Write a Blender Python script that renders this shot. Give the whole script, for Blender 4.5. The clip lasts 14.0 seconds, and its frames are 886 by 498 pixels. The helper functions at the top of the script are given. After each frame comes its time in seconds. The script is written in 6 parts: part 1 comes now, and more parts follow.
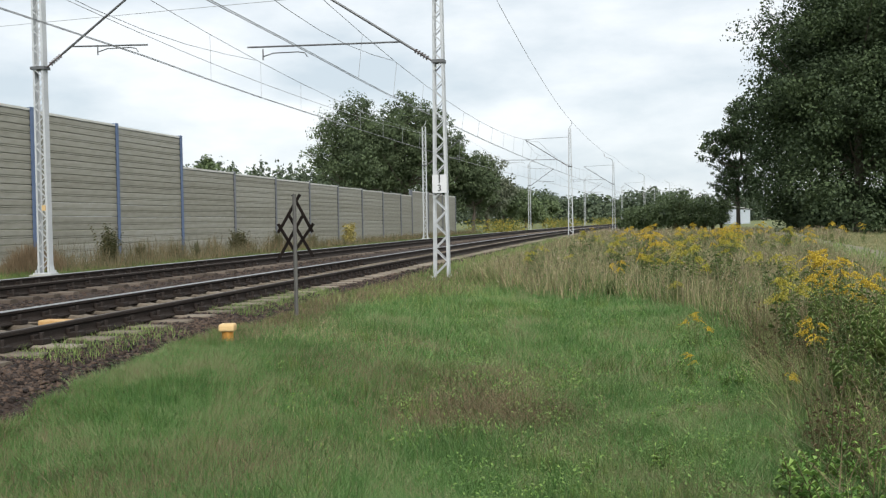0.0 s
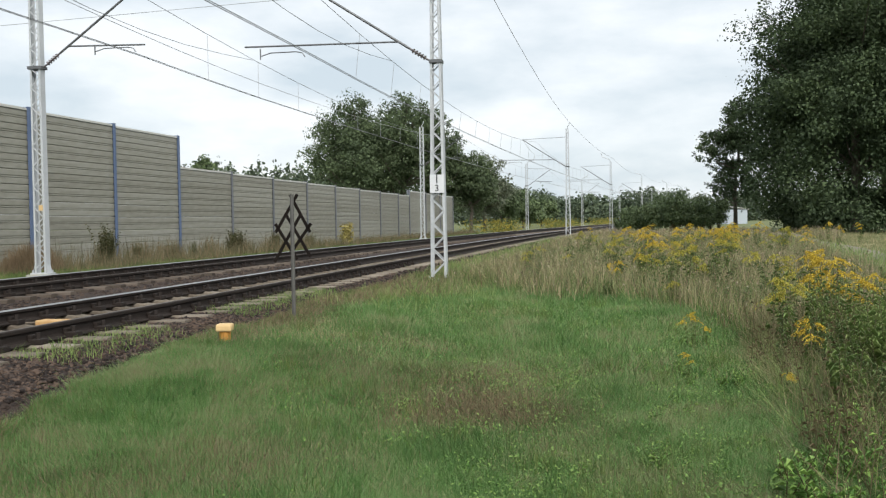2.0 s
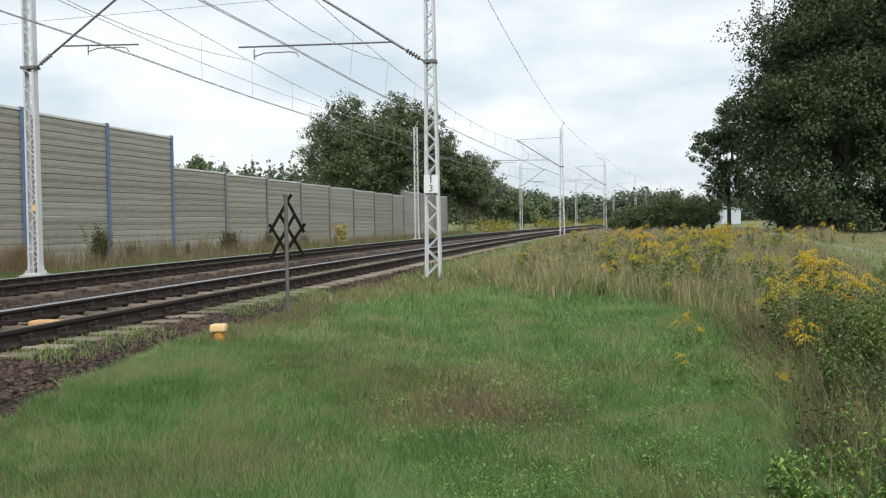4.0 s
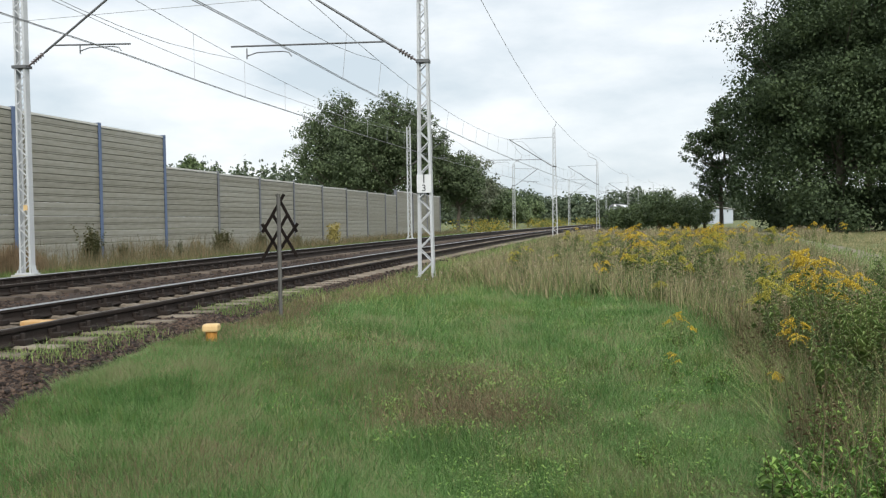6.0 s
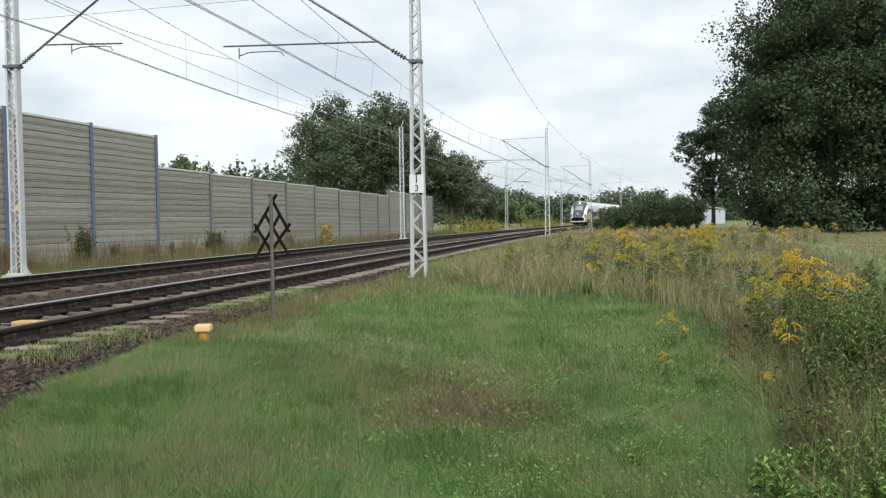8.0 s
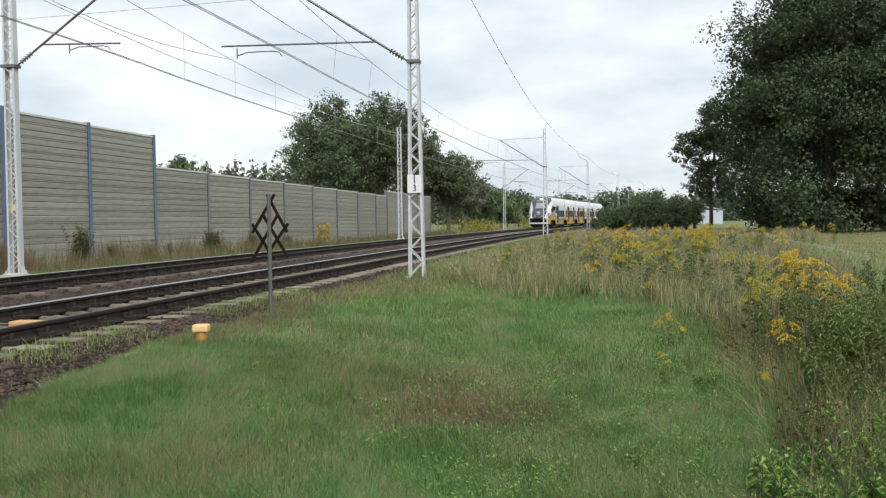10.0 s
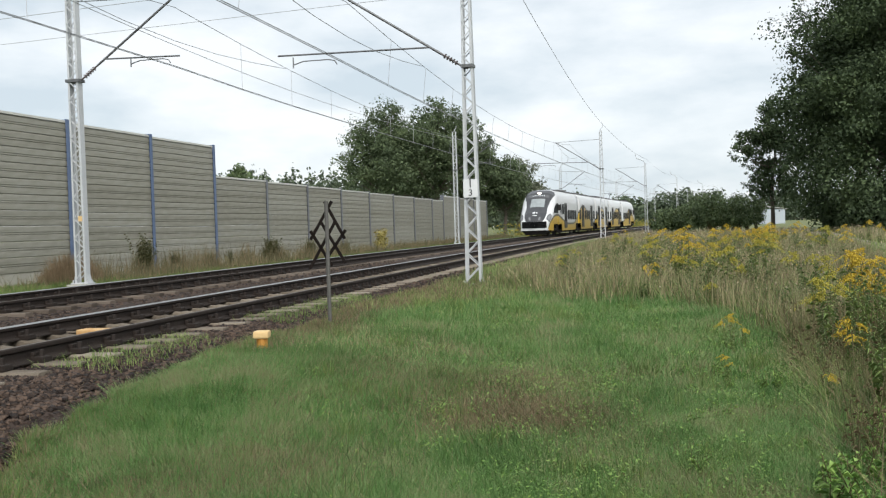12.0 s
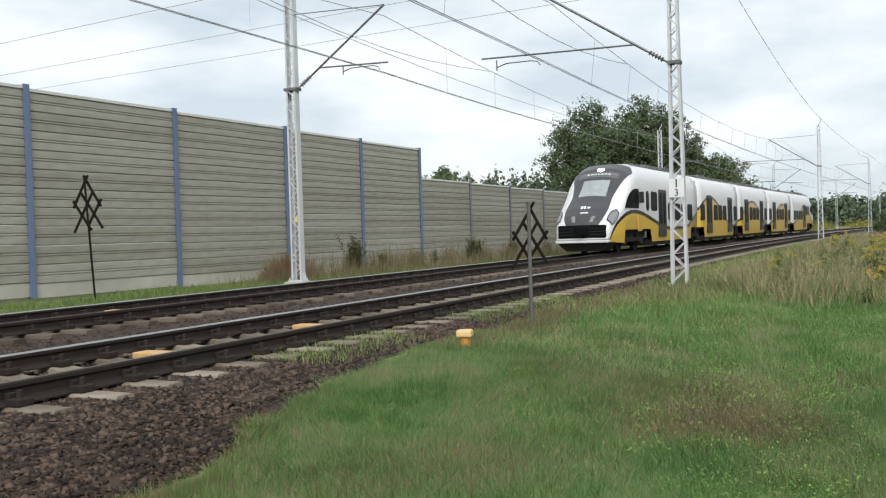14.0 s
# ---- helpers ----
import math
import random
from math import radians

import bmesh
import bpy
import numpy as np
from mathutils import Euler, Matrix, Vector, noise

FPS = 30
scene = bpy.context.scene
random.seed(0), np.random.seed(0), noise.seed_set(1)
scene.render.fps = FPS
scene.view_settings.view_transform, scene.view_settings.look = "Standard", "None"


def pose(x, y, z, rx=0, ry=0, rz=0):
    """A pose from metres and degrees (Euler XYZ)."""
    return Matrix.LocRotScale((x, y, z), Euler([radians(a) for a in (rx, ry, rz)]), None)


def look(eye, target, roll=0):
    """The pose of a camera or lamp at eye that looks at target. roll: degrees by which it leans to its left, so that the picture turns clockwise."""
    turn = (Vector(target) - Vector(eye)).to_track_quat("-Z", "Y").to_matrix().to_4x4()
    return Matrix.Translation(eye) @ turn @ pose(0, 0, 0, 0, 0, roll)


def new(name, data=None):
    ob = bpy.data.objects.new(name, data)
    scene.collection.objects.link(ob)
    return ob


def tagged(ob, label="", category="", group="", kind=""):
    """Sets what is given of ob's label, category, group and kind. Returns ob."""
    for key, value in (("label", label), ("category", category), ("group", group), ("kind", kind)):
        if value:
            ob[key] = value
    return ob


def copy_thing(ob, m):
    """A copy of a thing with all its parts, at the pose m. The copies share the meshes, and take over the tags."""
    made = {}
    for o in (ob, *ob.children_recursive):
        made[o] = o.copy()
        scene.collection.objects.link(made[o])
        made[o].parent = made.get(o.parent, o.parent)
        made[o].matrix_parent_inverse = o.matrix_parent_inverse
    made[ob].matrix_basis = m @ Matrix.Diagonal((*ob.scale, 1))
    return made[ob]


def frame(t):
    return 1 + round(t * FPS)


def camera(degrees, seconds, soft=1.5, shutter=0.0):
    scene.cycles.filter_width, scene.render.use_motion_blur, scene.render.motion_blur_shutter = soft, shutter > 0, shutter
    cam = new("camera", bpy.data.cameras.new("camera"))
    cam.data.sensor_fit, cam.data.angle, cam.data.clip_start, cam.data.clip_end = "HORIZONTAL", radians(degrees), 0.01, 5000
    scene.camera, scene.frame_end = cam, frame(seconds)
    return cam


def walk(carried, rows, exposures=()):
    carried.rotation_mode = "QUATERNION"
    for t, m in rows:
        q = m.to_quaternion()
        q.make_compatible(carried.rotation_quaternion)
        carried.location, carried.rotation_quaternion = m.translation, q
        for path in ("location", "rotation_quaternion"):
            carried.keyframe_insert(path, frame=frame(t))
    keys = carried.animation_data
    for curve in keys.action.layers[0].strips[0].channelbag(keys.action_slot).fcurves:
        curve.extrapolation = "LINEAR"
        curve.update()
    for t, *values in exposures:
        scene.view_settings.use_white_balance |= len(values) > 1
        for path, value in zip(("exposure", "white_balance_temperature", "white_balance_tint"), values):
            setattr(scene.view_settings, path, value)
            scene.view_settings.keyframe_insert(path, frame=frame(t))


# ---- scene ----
cam = camera(49.5, 14.0, soft=1.25)
EYE = 1.6
# seconds, yaw, pitch, roll of a tripod head that pans after the train
PAN = [
    (0.0, 11.31, -1.66, 0.92), (0.5, 11.30, -1.66, 0.91), (1.0, 11.26, -1.66, 0.91), (1.5, 11.21, -1.66, 0.91),
    (2.0, 11.16, -1.66, 0.90), (2.5, 11.07, -1.66, 0.91), (3.0, 10.97, -1.66, 0.91), (5.5, 10.53, -1.67, 0.92),
    (6.0, 10.39, -1.68, 0.92), (6.5, 10.24, -1.67, 0.91), (7.0, 10.10, -1.68, 0.92), (7.5, 10.02, -1.68, 0.91),
    (8.0, 9.95, -1.68, 0.91), (10.5, 9.79, -1.67, 0.90), (11.0, 9.77, -1.65, 0.96), (11.5, 10.11, -1.53, 1.11),
    (11.8, 11.55, -1.41, 1.50), (12.0, 13.19, -1.33, 1.79), (12.2, 15.30, -1.25, 1.85), (12.5, 18.25, -1.17, 1.83), (12.75, 19.15, -1.18, 1.74),
    (13.0, 19.32, -1.19, 1.69), (13.25, 19.65, -1.14, 1.73), (13.5, 20.54, -1.09, 1.78), (13.7, 21.95, -1.02, 1.76), (14.0, 25.20, -0.92, 1.73),
]
walk(cam, [(t, pose(0, 0, EYE, 90 + p, r, y)) for t, y, p, r in PAN], exposures=[(0.0, 0.5), (14.0, 0.5)])

# ------------------------------------------------------------------ light
SUN_ELEV, SUN_ROT = radians(42), radians(150)
world = bpy.data.worlds.new("overcast_sky")
scene.world = world
world.use_nodes = True
wn, wl = world.node_tree.nodes, world.node_tree.links
wn.clear()
w_out = wn.new("ShaderNodeOutputWorld")
w_bg = wn.new("ShaderNodeBackground")
w_sky = wn.new("ShaderNodeTexSky")
w_sky.sky_type, w_sky.sun_disc, w_sky.sun_elevation, w_sky.sun_rotation = "NISHITA", False, SUN_ELEV, SUN_ROT
w_tc = wn.new("ShaderNodeTexCoord")
w_map = wn.new("ShaderNodeMapping")
w_map.inputs["Scale"].default_value = (2.0, 2.0, 5.5)
w_map.inputs["Location"].default_value = (0.35, 0.1, 0.2)
w_n = wn.new("ShaderNodeTexNoise")
w_n.inputs["Scale"].default_value, w_n.inputs["Detail"].default_value, w_n.inputs["Roughness"].default_value = 1.9, 9, 0.55
w_ramp = wn.new("ShaderNodeValToRGB")
w_ramp.color_ramp.elements[0].position, w_ramp.color_ramp.elements[0].color = 0.37, (0.50, 0.57, 0.622, 1)
w_ramp.color_ramp.elements[1].position, w_ramp.color_ramp.elements[1].color = 0.62, (0.76, 0.79, 0.81, 1)
w_scale = wn.new("ShaderNodeVectorMath")
w_scale.operation = "SCALE"
w_scale.inputs["Scale"].default_value = 0.07
w_mix = wn.new("ShaderNodeMix")
w_mix.data_type = "RGBA"
w_mix.inputs["Factor"].default_value = 0.88
wl.new(w_tc.outputs["Generated"], w_map.inputs["Vector"])
wl.new(w_map.outputs["Vector"], w_n.inputs["Vector"])
wl.new(w_n.outputs["Fac"], w_ramp.inputs["Fac"])
wl.new(w_sky.outputs["Color"], w_scale.inputs[0])
wl.new(w_scale.outputs["Vector"], w_mix.inputs["A"])
wl.new(w_ramp.outputs["Color"], w_mix.inputs["B"])
wl.new(w_mix.outputs["Result"], w_bg.inputs["Color"])
w_bg.inputs["Strength"].default_value = 1.0
wl.new(w_bg.outputs["Background"], w_out.inputs["Surface"])

sun_data = bpy.data.lights.new("sun", "SUN")
sun_data.energy, sun_data.angle, sun_data.color = 3.0, radians(40), (1.0, 0.97, 0.92)
sun = new("sun", sun_data)
sun.matrix_world = look((0, 0, 50), Vector((0, 0, 50)) - Vector((math.sin(SUN_ROT) * math.cos(SUN_ELEV), math.cos(SUN_ROT) * math.cos(SUN_ELEV), math.sin(SUN_ELEV))))

# ------------------------------------------------------------------ materials
def rgb(c):
    return (c[0], c[1], c[2], 1.0)


def material(name, colors, scale=4.0, fine=40.0, rough=0.8, metal=0.0, bump=0.2, bump_scale=60.0, stretch=(1, 1, 1), random_amount=0.0, island=False, trans=0.0, spec=0.4, lo=0.3, hi=0.7):
    """A surface whose colour runs between the given colours at two scales, with fine relief; random_amount varies it from piece to piece."""
    m = bpy.data.materials.new(name)
    m.use_nodes = True
    n, l = m.node_tree.nodes, m.node_tree.links
    b = n["Principled BSDF"]
    b.inputs["Roughness"].default_value, b.inputs["Metallic"].default_value = rough, metal
    b.inputs["Specular IOR Level"].default_value = spec
    tc = n.new("ShaderNodeTexCoord")
    mp = n.new("ShaderNodeMapping")
    mp.inputs["Scale"].default_value = stretch
    l.new(tc.outputs["Object"], mp.inputs["Vector"])
    big, small = n.new("ShaderNodeTexNoise"), n.new("ShaderNodeTexNoise")
    big.inputs["Scale"].default_value, big.inputs["Detail"].default_value = scale, 5
    small.inputs["Scale"].default_value, small.inputs["Detail"].default_value = fine, 3
    mix = n.new("ShaderNodeMath")
    mix.operation = "MULTIPLY_ADD"
    l.new(small.outputs["Fac"], mix.inputs[0])
    mix.inputs[1].default_value = 0.4
    sub = n.new("ShaderNodeMath")
    sub.operation = "MULTIPLY_ADD"
    sub.inputs[1].default_value, sub.inputs[2].default_value = 0.6, 0.0
    for t in (big, small):
        l.new(mp.outputs["Vector"], t.inputs["Vector"])
    l.new(big.outputs["Fac"], sub.inputs[0])
    l.new(sub.outputs["Value"], mix.inputs[2])
    fac = mix.outputs["Value"]
    if random_amount:
        src = n.new("ShaderNodeNewGeometry").outputs["Random Per Island"] if island else n.new("ShaderNodeObjectInfo").outputs["Random"]
        r = n.new("ShaderNodeMath")
        r.operation = "MULTIPLY_ADD"
        r.inputs[1].default_value = random_amount
        l.new(src, r.inputs[0])
        sh = n.new("ShaderNodeMath")
        sh.operation = "SUBTRACT"
        sh.inputs[1].default_value = random_amount / 2
        l.new(fac, sh.inputs[0])
        l.new(sh.outputs["Value"], r.inputs[2])
        fac = r.outputs["Value"]
    ramp = n.new("ShaderNodeValToRGB")
    k = len(colors)
    ramp.color_ramp.elements[0].position, ramp.color_ramp.elements[0].color = lo, rgb(colors[0])
    ramp.color_ramp.elements[1].position, ramp.color_ramp.elements[1].color = hi, rgb(colors[-1])
    for i in range(1, k - 1):
        ramp.color_ramp.elements.new(lo + (hi - lo) * i / (k - 1)).color = rgb(colors[i])
    l.new(fac, ramp.inputs["Fac"])
    l.new(ramp.outputs["Color"], b.inputs["Base Color"])
    if bump:
        bt = n.new("ShaderNodeTexNoise")
        bt.inputs["Scale"].default_value, bt.inputs["Detail"].default_value = bump_scale, 4
        l.new(mp.outputs["Vector"], bt.inputs["Vector"])
        bn = n.new("ShaderNodeBump")
        bn.inputs["Strength"].default_value, bn.inputs["Distance"].default_value = bump, 0.02
        l.new(bt.outputs["Fac"], bn.inputs["Height"])
        l.new(bn.outputs["Normal"], b.inputs["Normal"])
    if trans:
        tr = n.new("ShaderNodeBsdfTranslucent")
        l.new(ramp.outputs["Color"], tr.inputs["Color"])
        ms = n.new("ShaderNodeMixShader")
        ms.inputs["Fac"].default_value = trans
        l.new(b.outputs["BSDF"], ms.inputs[1])
        l.new(tr.outputs["BSDF"], ms.inputs[2])
        l.new(ms.outputs["Shader"], n["Material Output"].inputs["Surface"])
    return m


M_SOIL = material("meadow_soil", [(0.075, 0.10, 0.032), (0.115, 0.135, 0.05), (0.17, 0.165, 0.085)], 0.25, 6, 0.95, bump=0.5, bump_scale=30)
M_GRASS = material("grass_blades", [(0.046, 0.110, 0.024), (0.080, 0.182, 0.044), (0.126, 0.242, 0.069), (0.184, 0.259, 0.103), (0.231, 0.220, 0.118)], 1.1, 5, 0.6, bump=0, random_amount=0.22, island=True, trans=0.3, lo=0.36, hi=0.64)
M_BROWN = material("brown_dead_weeds", [(0.074, 0.074, 0.036), (0.135, 0.121, 0.062), (0.223, 0.169, 0.098)], 0.8, 4, 0.7, bump=0, random_amount=0.5, island=True, trans=0.25)
M_RED = material("reddish_dry_grass", [(0.12, 0.09, 0.05), (0.19, 0.135, 0.08), (0.27, 0.20, 0.125)], 0.8, 4, 0.7, bump=0, random_amount=0.5, island=True, trans=0.3)
M_TUFT = material("tuft_blades", [(0.059, 0.108, 0.026), (0.106, 0.167, 0.040), (0.178, 0.227, 0.070)], 0.9, 4, 0.6, bump=0, random_amount=0.4, island=True, trans=0.3)
M_DRY = material("dry_grass", [(0.108, 0.147, 0.055), (0.182, 0.201, 0.088), (0.274, 0.242, 0.127), (0.410, 0.342, 0.204)], 0.6, 3, 0.7, bump=0, random_amount=0.6, island=True, trans=0.3, lo=0.25, hi=0.75)
M_WEED = material("weed_leaves", [(0.092, 0.149, 0.040), (0.157, 0.232, 0.065), (0.238, 0.299, 0.100)], 0.8, 5, 0.6, bump=0, random_amount=0.5, island=True, trans=0.3)
M_HERB = material("weed_leaves_dark", [(0.075, 0.12, 0.04), (0.13, 0.19, 0.065), (0.205, 0.265, 0.105)], 0.8, 5, 0.6, bump=0, random_amount=0.6, island=True, trans=0.3)
M_RANK = material("rank_grass_blades", [(0.045, 0.10, 0.026), (0.075, 0.15, 0.04), (0.12, 0.20, 0.06)], 0.9, 4, 0.6, bump=0, random_amount=0.4, island=True, trans=0.3)
M_LIME = material("bright_herb_leaves", [(0.091, 0.185, 0.038), (0.147, 0.265, 0.056), (0.231, 0.351, 0.084)], 0.8, 5, 0.6, bump=0, random_amount=0.5, island=True, trans=0.3)
M_SEED = material("dry_seed_heads", [(0.17, 0.13, 0.085), (0.28, 0.22, 0.15), (0.38, 0.32, 0.24)], 0.8, 4, 0.8, bump=0, random_amount=0.6, island=True, trans=0.2)
M_GOLD = material("goldenrod_flowers", [(0.36, 0.25, 0.02), (0.52, 0.37, 0.03), (0.62, 0.48, 0.07)], 6, 40, 0.8, bump=0, random_amount=0.5, island=True, trans=0.2)
M_GOLD_GREEN = material("opening_goldenrod", [(0.20, 0.21, 0.03), (0.34, 0.31, 0.045), (0.46, 0.40, 0.07)], 6, 40, 0.8, bump=0, random_amount=0.5, island=True, trans=0.2)
M_STALK = material("weed_stalks", [(0.06, 0.07, 0.025), (0.13, 0.10, 0.045)], 3, 20, 0.8, bump=0)
M_LEAF_DARK = material("oak_leaves_dark", [(0.027, 0.043, 0.020), (0.047, 0.074, 0.031), (0.076, 0.110, 0.043)], 0.35, 4, 0.75, bump=0, random_amount=0.22, island=True, trans=0.2)
# distance haze is mixed into this greyed, lightened leaf green
M_LEAF_MID_HAZE = material("hazed_tree_leaves", [(0.052, 0.08, 0.034), (0.092, 0.132, 0.054), (0.14, 0.185, 0.08)], 0.3, 4, 0.55, bump=0, random_amount=0.45, island=True, trans=0.2)
M_LEAF_TREE = material("lime_leaves", [(0.040, 0.058, 0.029), (0.069, 0.099, 0.045), (0.118, 0.157, 0.072)], 0.3, 4, 0.75, bump=0, random_amount=0.25, island=True, trans=0.2)
# far leaf colours carry the haze of the distance, greyer than the foliage
M_LEAF_FAR_HAZE = material("hazed_far_wood_leaves", [(0.05, 0.075, 0.045), (0.078, 0.105, 0.062), (0.11, 0.14, 0.082)], 0.12, 1.5, 0.8, bump=0, random_amount=0.4, island=True, trans=0.15)
M_LEAF_PALE = material("willow_leaves", [(0.105, 0.124, 0.081), (0.167, 0.186, 0.124)], 0.4, 4, 0.6, bump=0, random_amount=0.4, island=True, trans=0.2)
M_BARK = material("bark", [(0.05, 0.045, 0.035), (0.12, 0.10, 0.08)], 3, 25, 0.9, bump=0.6, bump_scale=20, stretch=(3, 3, 1))
M_BALLAST = material("ballast_bed", [(0.014, 0.0075, 0.005), (0.028, 0.0168, 0.0112), (0.046, 0.0295, 0.021)], 3, 28, 0.9, bump=1.0, bump_scale=25)
M_STONE = material("ballast_stones", [(0.010, 0.0056, 0.0038), (0.029, 0.0175, 0.0118), (0.080, 0.053, 0.038)], 2, 20, 0.85, bump=0.3, bump_scale=80, random_amount=0.6, island=True)
M_RAIL = material("rusty_rail_steel", [(0.010, 0.0066, 0.0050), (0.022, 0.0145, 0.0105)], 2, 30, 0.8, 0.1, bump=0.3, bump_scale=60)
M_RAILTOP = material("polished_rail_head", [(0.32, 0.32, 0.32), (0.44, 0.44, 0.44)], 2, 30, 0.35, 0.8, bump=0.05, stretch=(8, 0.4, 8))
M_RAILTOP_DULL = material("dull_rail_head", [(0.06, 0.05, 0.042), (0.11, 0.095, 0.08)], 2, 30, 0.6, 0.4, bump=0.05, stretch=(8, 0.4, 8))
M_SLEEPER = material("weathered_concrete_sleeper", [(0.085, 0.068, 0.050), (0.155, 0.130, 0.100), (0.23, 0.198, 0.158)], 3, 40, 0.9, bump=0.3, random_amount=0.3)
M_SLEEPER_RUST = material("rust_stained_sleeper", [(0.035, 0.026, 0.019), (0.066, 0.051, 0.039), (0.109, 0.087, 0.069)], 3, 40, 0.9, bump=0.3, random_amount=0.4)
M_ORANGE = material("orange_painted_plastic", [(0.40, 0.20, 0.07), (0.50, 0.36, 0.17)], 9, 40, 0.6, bump=0.1)
M_CONCRETE = material("plinth_concrete", [(0.24, 0.235, 0.205), (0.38, 0.37, 0.33)], 1.2, 30, 0.9, bump=0.3)
M_PANEL = material("noise_barrier_sheet", [(0.162, 0.156, 0.126), (0.236, 0.232, 0.198), (0.302, 0.302, 0.276)], 0.35, 5, 0.6, 0.0, bump=0.1, bump_scale=20, stretch=(0.35, 0.35, 1.6), random_amount=0.14)
M_CAP = material("barrier_cap_sheet", [(0.42, 0.42, 0.39), (0.52, 0.52, 0.49)], 0.6, 8, 0.5, 0.1, bump=0.05)
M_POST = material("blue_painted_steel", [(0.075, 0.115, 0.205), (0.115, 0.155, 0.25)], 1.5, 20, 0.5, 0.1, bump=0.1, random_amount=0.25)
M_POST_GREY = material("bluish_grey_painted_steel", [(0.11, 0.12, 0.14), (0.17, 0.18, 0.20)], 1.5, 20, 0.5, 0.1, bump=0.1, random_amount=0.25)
M_MAST = material("light_grey_mast_paint", [(0.38, 0.40, 0.415), (0.50, 0.52, 0.535)], 1.5, 22, 0.5, 0.1, bump=0.1, bump_scale=40)
M_TUBE = material("dark_galvanised_tube", [(0.10, 0.105, 0.11), (0.17, 0.175, 0.18)], 2, 30, 0.55, 0.5, bump=0.1)
M_INSUL = material("brown_insulator_glaze", [(0.06, 0.05, 0.055), (0.10, 0.085, 0.08)], 4, 30, 0.3, bump=0)
M_WIRE = material("copper_wire_weathered", [(0.17, 0.18, 0.185), (0.26, 0.27, 0.275)], 1, 10, 0.55, 0.4, bump=0)
M_WIRE_PALE = material("aluminium_wire", [(0.30, 0.31, 0.32), (0.40, 0.41, 0.42)], 1, 10, 0.5, 0.4, bump=0)
M_SIGNBACK = material("dark_brown_sign_wood", [(0.008, 0.0065, 0.006), (0.016, 0.012, 0.010)], 4, 40, 0.9, bump=0.3, spec=0.1)
M_SIGNPOST = material("grey_painted_post", [(0.060, 0.060, 0.054), (0.102, 0.099, 0.093)], 4, 40, 0.7, bump=0.2)
M_PLATE = material("white_enamel_plate", [(0.52, 0.54, 0.55), (0.62, 0.63, 0.64)], 4, 30, 0.4, bump=0.05)
M_BLACK = material("black_lettering_paint", [(0.02, 0.02, 0.022), (0.04, 0.04, 0.042)], 4, 30, 0.5, bump=0)
M_YELLOW_BOX = material("faded_yellow_paint", [(0.399, 0.180, 0.028), (0.494, 0.246, 0.056)], 8, 60, 0.6, bump=0.2)
M_YELLOW_LID = material("sun_bleached_yellow_lid", [(0.520, 0.351, 0.150), (0.620, 0.446, 0.230)], 8, 60, 0.6, bump=0.2)
M_DIRT = material("trodden_path_earth", [(0.12, 0.11, 0.075), (0.21, 0.185, 0.14)], 1.5, 12, 0.95, bump=0.4)
# the bluish grey of the cladding has the air's haze painted in
M_SHED = material("hazed_metal_cladding", [(0.328, 0.368, 0.410), (0.390, 0.432, 0.476)], 0.4, 6, 0.6, bump=0)

# ------------------------------------------------------------------ mesh tools
def finish(name, bm, mat, smooth=False):
    me = bpy.data.meshes.new(name)
    bm.to_mesh(me)
    bm.free()
    for m in (mat if isinstance(mat, (list, tuple)) else [mat]):
        me.materials.append(m)
    if smooth:
        me.polygons.foreach_set("use_smooth", [True] * len(me.polygons))
    return me


def part(name, bm, mat, parent, label="", smooth=False):
    ob = new(name, bm if isinstance(bm, bpy.types.Mesh) else finish(name, bm, mat, smooth))
    ob.parent = parent
    if label:
        tagged(ob, label)
    return ob


def thing(name, label, category, m=None, group="", kind=""):
    ob = new(name)
    ob.empty_display_size = 0.2
    if m is not None:
        ob.matrix_basis = m
    return tagged(ob, label, category, group, kind)


def box(bm, x0, x1, y0, y1, z0, z1, bevel=0.0, mat=0):
    r = bmesh.ops.create_cube(bm, size=1.0, matrix=Matrix.Translation(((x0 + x1) / 2, (y0 + y1) / 2, (z0 + z1) / 2)) @ Matrix.Diagonal((x1 - x0, y1 - y0, z1 - z0, 1)))
    fs = {f for v in r["verts"] for f in v.link_faces}
    for f in fs:
        f.material_index = mat
    if bevel:
        es = list({e for v in r["verts"] for e in v.link_edges})
        bmesh.ops.bevel(bm, geom=es, offset=bevel, segments=2, affect="EDGES", profile=0.6)


def tube(bm, p, q, r0, r1=None, seg=8, mat=0):
    p, q = Vector(p), Vector(q)
    r1 = r0 if r1 is None else r1
    d = q - p
    m = Matrix.Translation((p + q) / 2) @ d.to_track_quat("Z", "Y").to_matrix().to_4x4()
    r = bmesh.ops.create_cone(bm, cap_ends=True, segments=seg, radius1=r0, radius2=r1, depth=d.length, matrix=m)
    for f in {f for v in r["verts"] for f in v.link_faces}:
        f.material_index = mat


def bar(bm, p, q, w, h, up=(0, 0, 1), mat=0):
    """A flat bar from p to q, w wide across and h thick along up."""
    p, q, up = Vector(p), Vector(q), Vector(up)
    d = (q - p).normalized()
    s = d.cross(up).normalized() * (w / 2)
    u = s.cross(d).normalized() * (h / 2)
    vs = [bm.verts.new(c + a * s + b * u) for c in (p, q) for a, b in ((-1, -1), (1, -1), (1, 1), (-1, 1))]
    for i in ((0, 1, 2, 3), (7, 6, 5, 4), (0, 4, 5, 1), (1, 5, 6, 2), (2, 6, 7, 3), (3, 7, 4, 0)):
        f = bm.faces.new([vs[k] for k in i])
        f.material_index = mat
    return vs


